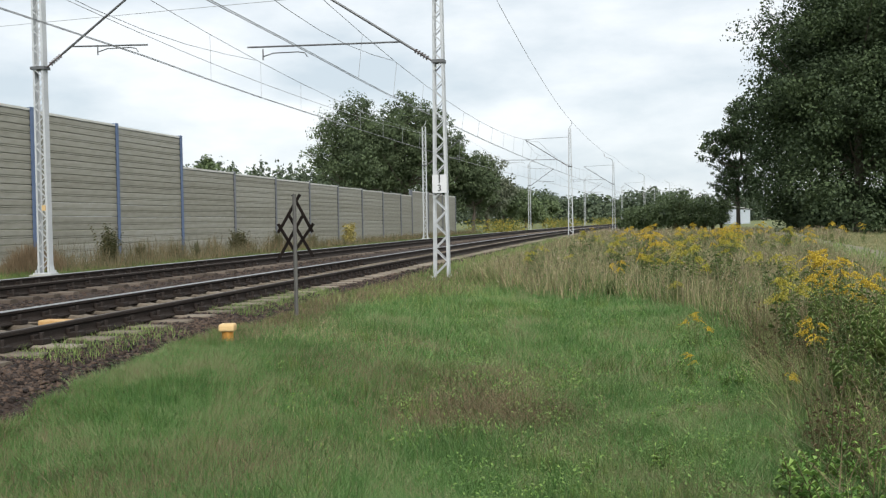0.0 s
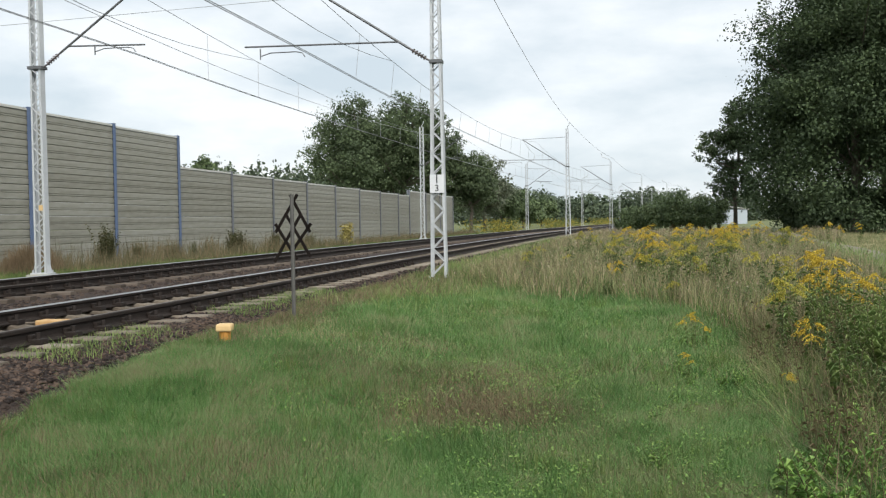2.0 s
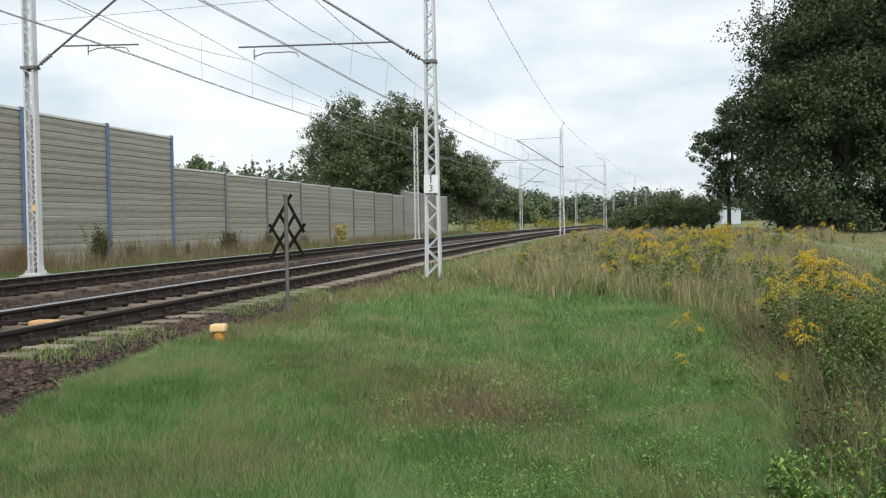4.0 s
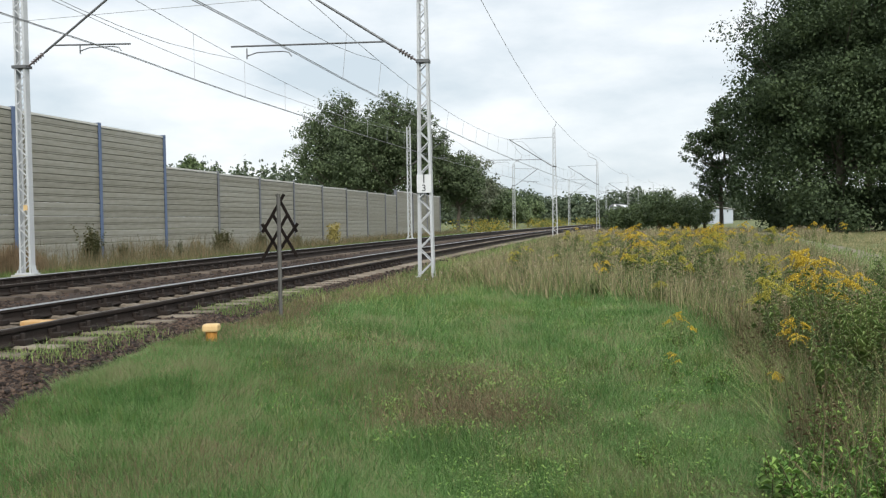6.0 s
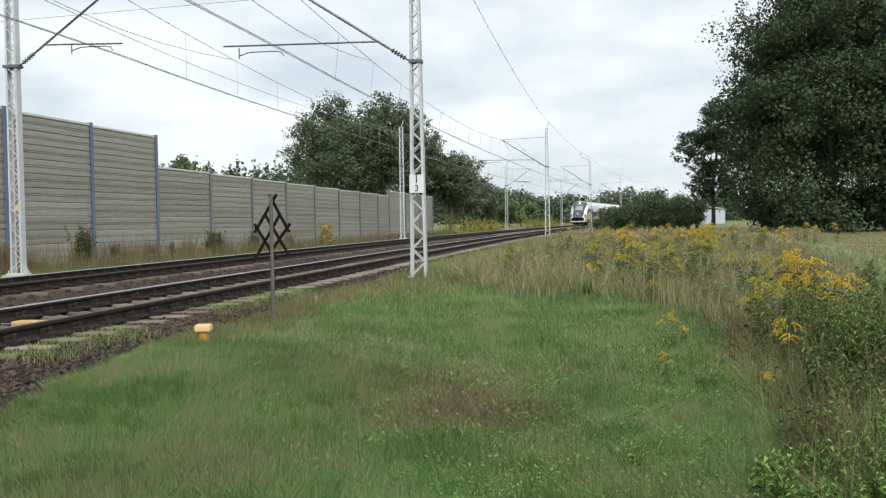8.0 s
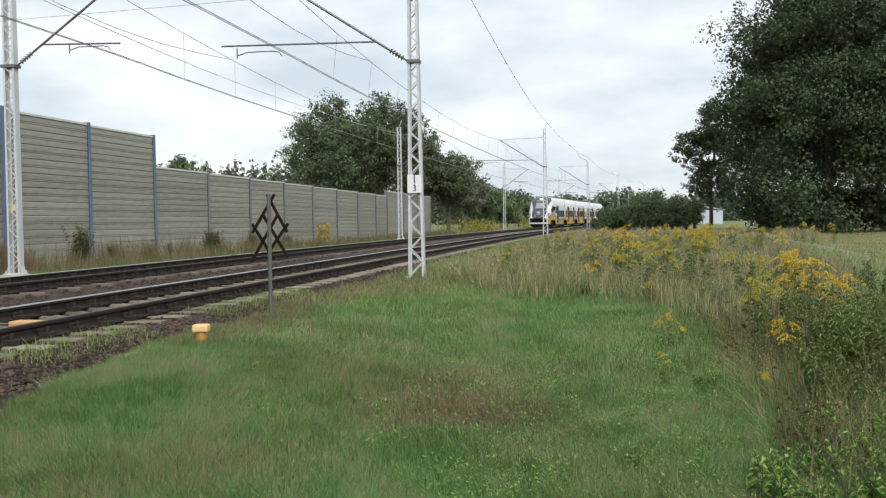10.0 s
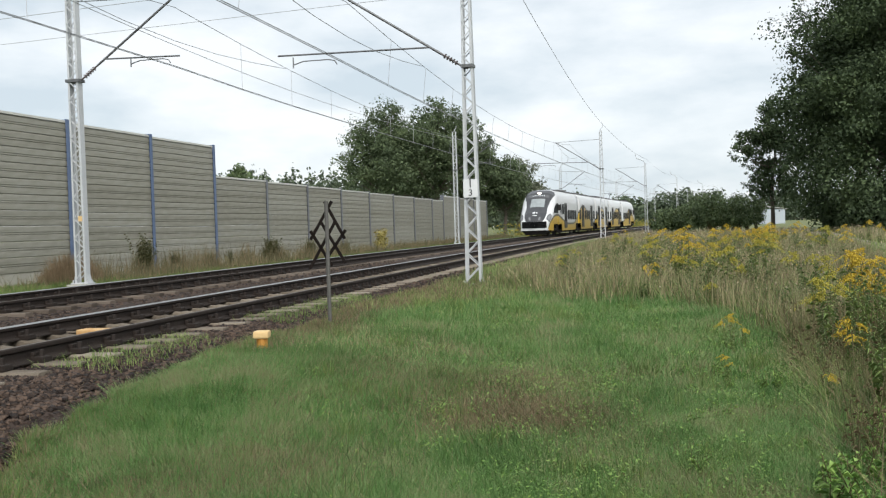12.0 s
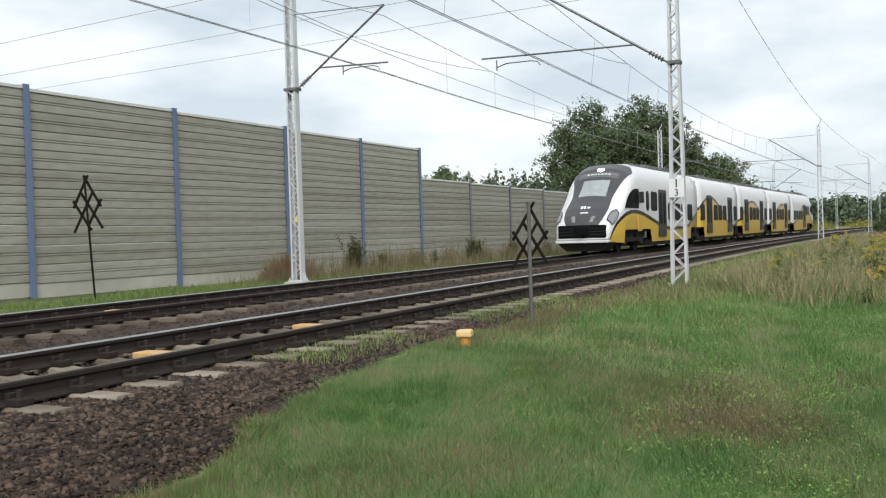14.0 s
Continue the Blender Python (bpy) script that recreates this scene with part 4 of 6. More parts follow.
def build_grass():
    rs = np.random.RandomState(11)
    wav = lambda x, y: 0.5 + 0.5 * np.sin(1.3 * x + 0.6 * np.sin(1.1 * y)) * np.cos(0.9 * y + 0.5 * np.sin(1.7 * x))
    x, y = patchy(rs, 900000, -5.2, 2.6, 2.6, 9.0, lambda x, y: (x > edge_x(y)) * (np.abs(x + 0.27 * y) < 0.60 * y) * (0.55 + 0.45 * wav(x, y)))
    blades("lawn_grass", "short green meadow grass close to the camera", x, y, (0.045 + 0.075 * wav(x, y)) * rs.uniform(0.4, 1.5, len(x)), rs.uniform(0.004, 0.009, len(x)), M_GRASS, 12, 0.85)
    x, y = patchy(rs, 110000, -5.2, 4.0, 2.6, 14.0, lambda x, y: (x > edge_x(y)) * (0.15 + 0.6 * (1 - wav(x * 0.7 + 2, y * 0.8))))
    blades("dry_lawn_blades", "straw coloured dead blades in the lawn", x, y, rs.uniform(0.04, 0.13, len(x)), rs.uniform(0.004, 0.009, len(x)), M_DRY, 13, 0.8)
    x, y = patchy(rs, 420000, -5.6, 5.0, 9.0, 24.0, lambda x, y: smooth01((x - edge_x(y)) / (0.05 + 1.1 * smooth01((y - 9) / 5))) * (0.5 + 0.5 * wav(x, y)))
    blades("meadow_grass", "green meadow grass beside the track", x, y, (0.06 + 0.08 * wav(x, y)) * rs.uniform(0.5, 1.5, len(x)) * np.where((x < -2.9) & (y > 13), 0.5, 1.0), rs.uniform(0.008, 0.016, len(x)), M_GRASS, 14, 0.8)
    x, y = patchy(rs, 120000, -5.4, 16.0, 24.0, 80.0, lambda x, y: (x > edge_x(y)) * (np.abs(x - path_x(y)) > 1.0) * 1.0)
    blades("far_meadow_grass", "green and tan meadow grass further off", x, y, rs.uniform(0.1, 0.3, len(x)) * np.where(x > path_x(y) - 3.5, 0.2, 1.0), rs.uniform(0.02, 0.045, len(x)), M_DRY, 15, 0.6)
    # unmown growth, thinner where it is far off
    for name, label, n, h0, h1, mat, seed, lean in (("tall_dry_grass", "tall straw coloured grass in the unmown meadow", 175000, 0.25, 0.8, M_DRY, 16, 0.5), ("tall_green_grass", "tall green grass in the unmown meadow", 80000, 0.2, 0.5, M_TUFT, 29, 0.5),
                                                   ("dead_stalks", "brown dead stalks in the unmown meadow", 32000, 0.3, 0.85, M_BROWN, 30, 0.35), ("reddish_grass", "reddish dry grass round the goldenrod", 30000, 0.25, 0.75, M_RED, 27, 0.5)):
        y = np.exp(rs.uniform(math.log(6.5), math.log(80.0), n))
        x = rs.uniform(-4.9, 0.185 * y + 0.9)
        k = (rs.uniform(0, 1, n) < weedy(x, y) * (0.25 + 0.75 * wav(x * 1.5 + seed, y * 0.6))) & (x > edge_x(y) + 0.1) & ((np.abs(x - path_x(y)) > 1.0) | (y < 26))
        x, y = x[k], y[k]
        h = rs.uniform(h0, h1, len(x)) * (0.55 + 0.45 * wav(x * 0.9 + 1.0, y * 0.5)) * np.clip((x + 5.2) / 2.2, 0.3, 1)
        blades(name, label, x, y, h, 0.004 + 0.0006 * y, mat, seed, lean)
        if name == "tall_dry_grass":
            k = rs.uniform(0, 1, len(x)) < 0.22
            x, y, h = x[k], y[k], h[k]
            nr = rs.normal(size=(len(x), 3))
            nr /= np.linalg.norm(nr, axis=1)[:, None]
            v, f = leaf_quads(np.stack([x + rs.normal(0, 0.06, len(x)), y, ground_z(x, y) + h * rs.uniform(0.6, 1.05, len(x))], -1), nr, (0.008 + 0.0007 * y) * rs.uniform(0.6, 1.3, len(x)), rs, 0.5)
            tagged(new("seed_heads", mesh_from("seed_heads", v, f, M_SEED)), "pale tan seed heads over the unmown meadow", "grass", kind="stuff")
    x, y = patchy(rs, 60000, -5.3, -2.6, 14.0, 60.0, lambda x, y: (x > edge_x(y) + 0.1) * smooth01((y - 17) / 4) * 1.0)
    blades("verge_dry_grass", "dry brown grass along the ballast edge", x, y, rs.uniform(0.05, 0.2, len(x)), 0.006 + 0.0006 * y, M_DRY, 17, 0.8)
    n = 46000
    y = rs.uniform(3.0, 34.0, n)
    x = edge_x(y) + np.abs(rs.normal(0.0, 0.36, n)) * (1 + 1.2 * smooth01((y - 13) / 5))
    k = rs.uniform(0, 1, n) < 0.5
    blades("shoulder_dry_grass", "dull tan grass beside the ballast shoulder", x[k], y[k], rs.uniform(0.04, 0.15, k.sum()), 0.005 + 0.0005 * y[k], M_RED, 34, 0.9)
    blades("shoulder_brown_grass", "brown dying grass beside the ballast shoulder", x[~k], y[~k], rs.uniform(0.04, 0.16, (~k).sum()), 0.004 + 0.0005 * y[~k], M_BROWN, 36, 0.9)
    n = 1300
    y = rs.uniform(5.2, 9.5, n)
    x = 0.165 * y + 0.1 + np.abs(rs.normal(0, 0.5, n))
    blades("weed_stalks", "thin brown stalks among the tall weeds", x, y, rs.uniform(0.15, 0.65, n), rs.uniform(0.004, 0.008, n), M_BROWN, 35, 0.7)
    # worn brown patches in the lawn
    px, py = [], []
    for cx, cy, r, n in ((-1.09, 7.4, 0.5, 9500), (-0.75, 7.1, 0.25, 3500), (-2.55, 8.4, 0.55, 6500), (-2.7, 5.6, 0.45, 6000), (-2.9, 5.1, 0.4, 5000), (-1.6, 8.6, 0.4, 3500), (0.9, 7.6, 0.25, 2500), (-0.2, 6.6, 0.35, 1800), (0.55, 7.4, 0.4, 2400), (-1.9, 10.2, 0.6, 3000), (-0.5, 9.3, 0.5, 2400), (-3.4, 7.2, 0.4, 2200), (0.4, 5.4, 0.3, 1500)):
        px.append(cx + rs.normal(0, r, n))
        py.append(cy + rs.normal(0, r * 0.8, n))
    x, y = np.concatenate(px), np.concatenate(py)
    k = rs.uniform(0, 1, len(x)) < 0.6
    blades("brown_lawn_blades", "brown withered blades in worn lawn patches", x[k], y[k], rs.uniform(0.05, 0.15, k.sum()), rs.uniform(0.004, 0.009, k.sum()), M_BROWN, 41, 0.9)
    blades("tan_lawn_blades", "tan withered blades in worn lawn patches", x[~k], y[~k], rs.uniform(0.05, 0.14, (~k).sum()), rs.uniform(0.004, 0.008, (~k).sum()), M_RED, 42, 0.9)
    # rank dark tufts
    px, py = [], []
    for cx, cy, r, n in ((-1.22, 6.2, 0.32, 1300), (-0.95, 6.1, 0.18, 500), (-2.23, 6.3, 0.3, 800), (-1.35, 11.6, 0.35, 1000), (-2.0, 5.0, 0.35, 700), (-0.6, 5.4, 0.35, 700), (-3.3, 9.0, 0.3, 1500), (-0.1, 8.3, 0.25, 1200), (-2.9, 11.0, 0.3, 1200)):
        px.append(cx + rs.normal(0, r, n))
        py.append(cy + rs.normal(0, r, n))
    x, y = np.concatenate(px), np.concatenate(py)
    blades("rank_tufts", "rank dark green tufts in the lawn", x, y, rs.uniform(0.07, 0.20, len(x)), rs.uniform(0.004, 0.009, len(x)), M_RANK, 43, 0.7)
    # leafy clumps of bright herbs, thickest towards the tall weeds
    hx, hy, hz, hs = [], [], [], []
    for _ in range(520):
        cy = 4.4 + 10.5 * rs.uniform() ** 1.2
        cx = rs.uniform(-0.16 * cy - 0.2, 0.125 * cy + 0.1) if rs.uniform() < 0.8 else rs.uniform(-0.40 * cy, -0.1 * cy)
        n, r, top = rs.randint(18, 60), rs.uniform(0.04, 0.13), rs.uniform(0.08, 0.2)
        hx.append(cx + rs.normal(0, r, n))
        hy.append(cy + rs.normal(0, r, n))
        hz.append(rs.uniform(0.3, 1.0, n) * top)
        hs.append(rs.uniform(0.007, 0.017, n))
    x, y, hz, hs = (np.concatenate(a) for a in (hx, hy, hz, hs))
    nr = rs.normal(size=(len(x), 3)) * 0.5 + np.array([0, 0, 1.0])
    nr /= np.linalg.norm(nr, axis=1)[:, None]
    v, f = leaf_quads(np.stack([x, y, ground_z(x, y) + hz], -1), nr, hs, rs, 0.36)
    tagged(new("herb_clumps", mesh_from("herb_clumps", v, f, M_LIME)), "bright green leafy herb clumps in the lawn", "herbs", kind="stuff")
    for name, label, cx, cy, sx, sy, n, mat, seed in (("feathery_red_grass", "reddish feathery grass round the goldenrod", 1.45, 11.8, 0.35, 0.9, 5000, M_RED, 51), ("feathery_tan_grass", "tan feathery grass below the goldenrod", 1.6, 9.4, 0.45, 1.3, 4500, M_DRY, 52), ("leaning_green_grass", "long green grass among the tall weeds", 1.7, 8.6, 0.5, 1.6, 6000, M_WEED, 53), ("matted_dead_grass", "matted dead grass at the foot of the weeds", 1.0, 6.9, 0.22, 0.7, 2600, M_BROWN, 54)):
        x, y = cx + rs.normal(0, sx, n), cy + rs.normal(0, sy, n)
        k = x > 0.09 * y + 0.2
        x, y = x[k], y[k]
        blades(name, label, x, y, rs.uniform(0.1, 0.45, len(x)) * (0.5 if "matted" in name else 1.0) * np.clip((x - 0.09 * y - 0.1) / 0.4, 0.25, 1), rs.uniform(0.004, 0.008, len(x)), mat, seed, 0.9)
    # bright low herbs between the mown blades
    x, y = patchy(rs, 90000, -3.4, 2.4, 4.5, 15.0, lambda x, y: smooth01(4 * wav(x * 1.9 + 0.5, y * 1.1) - 2.2) * (1 - weedy(x, y)) * (x > -0.30 * y) * 0.6)
    nr = rs.normal(size=(len(x), 3)) * 0.45 + np.array([0, 0, 1.0])
    nr /= np.linalg.norm(nr, axis=1)[:, None]
    v, f = leaf_quads(np.stack([x, y, ground_z(x, y) + rs.uniform(0.03, 0.11, len(x))], -1), nr, rs.uniform(0.005, 0.011, len(x)), rs, 0.5)
    tagged(new("lawn_herbs", mesh_from("lawn_herbs", v, f, M_TUFT)), "green low herbs in the mown lawn", "herbs", kind="stuff")
    x, y = patchy(rs, 80000, -18.6, -13.6, 8.0, 92.0, lambda x, y: np.clip(0.4 + 30 / (y + 20), 0, 1) * (x > -18.7 + 0.023 * y + 0.35))
    blades("barrier_grass", "green grass strip before the noise barrier", x, y, rs.uniform(0.06, 0.2, len(x)), rs.uniform(0.012, 0.03, len(x)), M_TUFT, 18, 0.6, z=np.maximum(ground_z(x, y), np.interp(x, [-14.6, -13.9, -13.35], [0.1, 0.2, 0.34])))
    x, y = patchy(rs, 70000, -18.5, -14.6, 20.0, 95.0, lambda x, y: smooth01((y - 20) / 8) * (0.35 + 0.65 * wav(x * 1.3, y * 0.9)) * (x < -15.2) * (x > -18.7 + 0.023 * y + 0.35))
    blades("barrier_dry_weeds", "tan dry weeds at the foot of the barrier", x, y, rs.uniform(0.15, 0.8, len(x)) * rs.uniform(0.3, 1, len(x)) ** 1.5, 0.006 + 0.0005 * y, M_BROWN, 19, 0.5)
    # clumps of dead stalks along the foot of the barrier
    cs, cd = [], []
    for c0, dd, n in ((26.2, 1.2, 300), (28.4, 1.3, 500), (31.2, 1.0, 500), (33.2, 1.1, 600), (36.6, 1.0, 500), (39.2, 1.2, 900), (43.0, 1.2, 700), (47.5, 1.2, 500)):
        cs.append(c0 + rs.normal(0, 0.45, n))
        cd.append(dd + rs.normal(0, 0.22, n))
    pts = [wall_point(a, max(0.3, b)) for a, b in zip(np.concatenate(cs), np.concatenate(cd))]
    x, y = np.array([p.x for p in pts]), np.array([p.y for p in pts])
    blades("barrier_dead_stalks", "clumps of dead stalks at the foot of the barrier", x, y, rs.uniform(0.3, 1.25, len(x)) * rs.uniform(0.6, 1, len(x)), rs.uniform(0.012, 0.028, len(x)), M_BROWN, 33, 0.3)
    # a rounded tussock of dry stalks
    n = 5200
    a, q = rs.uniform(0, 6.28, n), rs.uniform(0, 1, n) ** 0.6
    w = wall_point(24.2, 1.6)
    x, y = w.x + np.cos(a) * q * 0.75, w.y + np.sin(a) * q * 1.15
    blades("dry_tussock", "rounded reddish tussock of dry stalks by the barrier", x, y, (1.05 - 0.75 * q * q) * rs.uniform(0.55, 1.05, n), rs.uniform(0.010, 0.022, n), M_RED, 61, 0.35)
    x, y = patchy(rs, 90000, 4.0, 22.0, 24.0, 85.0, lambda x, y: (np.abs(x - path_x(y)) > 1.0) * (0.35 + 0.65 * wav(x * 0.3, y * 0.2)))
    blades("pale_meadow_grass", "short green and tan grass in the open meadow", x, y, rs.uniform(0.04, 0.12, len(x)) * np.where(np.abs(x - path_x(y) + 2.2) < 2.4, 0.3, 1.0), rs.uniform(0.02, 0.04, len(x)), M_DRY, 26, 0.8)
    n = 15000
    y = 2.6 + 15 * rs.uniform(0, 1, n)
    x = edge_x(y) + np.abs(rs.normal(0, 0.16, n)) - 0.04
    blades("edge_grass", "grass blades hanging over the ballast edge", x, y, rs.uniform(0.03, 0.13, n), rs.uniform(0.005, 0.010, n), M_TUFT, 28, 0.9, z=np.maximum(ground_z(x, y), bed_height(x, y)))
    tx, ty = [], []
    for _ in range(110):
        cy = 3.2 + 15 * rs.uniform() ** 1.3
        cx = rs.uniform(-4.2, 0.25 * cy)
        k = rs.randint(50, 120)
        tx.append(cx + rs.normal(0, 0.07, k))
        ty.append(cy + rs.normal(0, 0.07, k))
    x, y = np.concatenate(tx), np.concatenate(ty)
    blades("grass_tufts", "longer dark green tufts in the lawn", x, y, rs.uniform(0.08, 0.24, len(x)), rs.uniform(0.005, 0.010, len(x)), M_TUFT, 23, 0.5)
    x, y = patchy(rs, 90000, -4.6, 9.0, 8.0, 60.0, lambda x, y: weedy(x, y) * np.clip(16.0 / y, 0.15, 1) * (1 - smooth01((x - 4.5 - 0.05 * y) / 2)))
    blades("tall_green_grass", "tall green grass and herbs in the unmown meadow", x, y, rs.uniform(0.12, 0.5, len(x)), 0.006 + 0.0007 * y, M_WEED, 24, 0.7)
    x, y = patchy(rs, 14000, -5.3, -2.0, 13.0, 60.0, lambda x, y: (x > edge_x(y) + 0.1) * 1.0)
    blades("verge_green_grass", "green herbs along the ballast edge", x, y, rs.uniform(0.06, 0.3, len(x)), 0.006 + 0.0006 * y, M_WEED, 25, 0.8)
    # low broad leaves in the lawn
    n = 24000
    x, y = rs.uniform(-4.2, 4.4, n), 3.0 + 13 * rs.power(1.4, n)
    k = (wav(x * 1.4 + 1, y * 1.2) > 0.55) & (x > edge_x(y) + 0.1)
    x, y = x[k], y[k]
    nrm = np.stack([rs.normal(0, 0.4, len(x)), rs.normal(0, 0.4, len(x)), np.ones(len(x))], -1)
    nrm /= np.linalg.norm(nrm, axis=1)[:, None]
    v, f = leaf_quads(np.stack([x, y, ground_z(x, y) + rs.uniform(0.03, 0.13, len(x))], -1), nrm, rs.uniform(0.006, 0.013, len(x)), rs, 0.5)
    tagged(new("lawn_herbs", mesh_from("lawn_herbs", v, f, M_TUFT)), "low broad leaved herbs in the lawn", "herbs", kind="stuff")
    # weeds on the shoulder
    n = 5000
    y = rs.uniform(7.8, 17.0, n)
    x = -5.42 + 0.28 * rs.normal(size=n)
    k = (np.sin(y * 2.1) + np.sin(y * 0.9 + 1) > -0.4) & (x < -5.0) & (x > -5.95)
    x, y = x[k], y[k]
    blades("shoulder_weeds", "green weeds growing along the sleeper ends", x, y, rs.uniform(0.03, 0.12, len(x)), rs.uniform(0.006, 0.014, len(x)), M_WEED, 20, 0.6, z=bed_height(x, y))


def stem_leaves(stems, per, length, rs, aspect=0.2, droop=0.35, low=0.06):
    """Lance-shaped leaves, in two halves folded at the middle rib, ringing each stem."""
    V, F = [], []
    for root, top in stems:
        for k in range(per):
            f = low + (0.97 - low) * (k + rs.uniform()) / per
            a = k * 2.4 + rs.normal() * 0.4
            L = length * rs.uniform(0.6, 1.2) * (1.15 - 0.6 * f)
            d = np.array([math.cos(a), math.sin(a), 0.0])
            sd = np.array([-math.sin(a), math.cos(a), 0.0]) * L * aspect
            p = root + (top - root) * f
            m = p + d * L * 0.5 + np.array([0, 0, L * rs.uniform(0.1, 0.45)])
            e = p + d * L + np.array([0, 0, L * (0.25 - droop * rs.uniform(0.3, 1.6))])
            lift = np.array([0, 0, L * 0.07])
            b = 4 * len(F) // 2
            V += [p, m + sd + lift, e, m - sd + lift]
            F += [(b, b + 1, b + 2, b + 2), (b, b + 2, b + 3, b + 3)]
    F = [f[:3] for f in F]
    return np.array(V), np.array(F)


def goldenrod(variant, h, plumes, rs, green=False):
    """One plant: stems with narrow leaves, each flowering one topped by arching yellow sprays."""
    t = thing("goldenrod", "goldenrod with greenish yellow plumes still opening" if green else "flowering goldenrod with arching yellow plumes", "flower", None, "goldenrod plants")
    stems = []
    for s in range(max(3, plumes)):
        b = bmesh.new()
        a, l = rs.uniform(0, 6.28), rs.uniform(0.02, 0.26) * h
        top = np.array([math.cos(a) * l, math.sin(a) * l, h * rs.uniform(0.72, 1.0)])
        root = np.array([rs.uniform(-0.07, 0.07), rs.uniform(-0.07, 0.07), -0.03])
        tube(b, root, top, 0.005, 0.0025, 5)
        part("stem", b, M_STALK, t)
        stems.append((root, top))
    v, f = stem_leaves(stems, 22, 0.09, rs, 0.10)
    part("leaves", mesh_from("leaves", v, f, M_WEED), None, t)
    for root, top in stems[:plumes]:
        side = rs.uniform(0, 6.28)
        c = []
        for p in range(9):
            q0 = p / 9
            a = side + rs.normal() * 0.6
            L = (0.10 + 0.16 * q0) * rs.uniform(0.7, 1.25)
            st = top + np.array([0, 0, 0.03 - 0.10 * q0])
            q = rs.uniform(0.1, 1, 46) ** 0.8
            arc = np.stack([math.cos(a) * L * q, math.sin(a) * L * q, L * (0.75 * q - 0.95 * q * q)], -1)
            c.append(st + arc + rs.normal(size=(46, 3)) * np.array([0.006, 0.006, 0.005]) + np.array([0, 0, 0.006]))
        c = np.concatenate(c)
        nr = rs.normal(size=c.shape) + np.array([0, 0, 0.6])
        nr /= np.linalg.norm(nr, axis=1)[:, None]
        v, f = leaf_quads(c, nr, rs.uniform(0.005, 0.010, len(c)), rs, 0.7)
        part("plume", mesh_from("plume", v, f, M_GOLD_GREEN if green else M_GOLD), None, t, "greenish yellow flower plume" if green else "bright yellow flower plume")
    return t


def weed_plant(h, rs, mat=None, label="tall green weed with narrow leaves", stems_n=6, per=34, length=0.085, aspect=0.17):
    t = thing("tall_weed", label, "weed", None, "tall weeds")
    stems = []
    for s in range(stems_n):
        b = bmesh.new()
        a, l = rs.uniform(0, 6.28), rs.uniform(0.05, 0.4) * h
        root = np.array([rs.uniform(-0.1, 0.1), rs.uniform(-0.1, 0.1), -0.03])
        top = np.array([math.cos(a) * l, math.sin(a) * l, h * rs.uniform(0.55, 1.0)])
        tube(b, root, top, 0.005, 0.002, 5)
        part("stem", b, M_STALK, t)
        stems.append((root, top))
    v, f = stem_leaves(stems, per, length, rs, aspect)
    part("leaves", mesh_from("leaves", v, f, mat or M_HERB), None, t)
    return t


def spread(master, spots, rs):
    """The masters stand at the first spots, copies at the rest."""
    for i, (x, y, *size) in enumerate(spots):
        m = pose(x, y, float(ground_z(x, y)), 0, 0, rs.uniform(0, 360))
        k = i % len(master)
        if i < len(master):
            master[k].matrix_basis = m
        else:
            o = copy_thing(master[k], m)
            s = rs.uniform(0.8, 1.15) * (size[0] if size else 1.0)
            o.scale = (s, s, s)


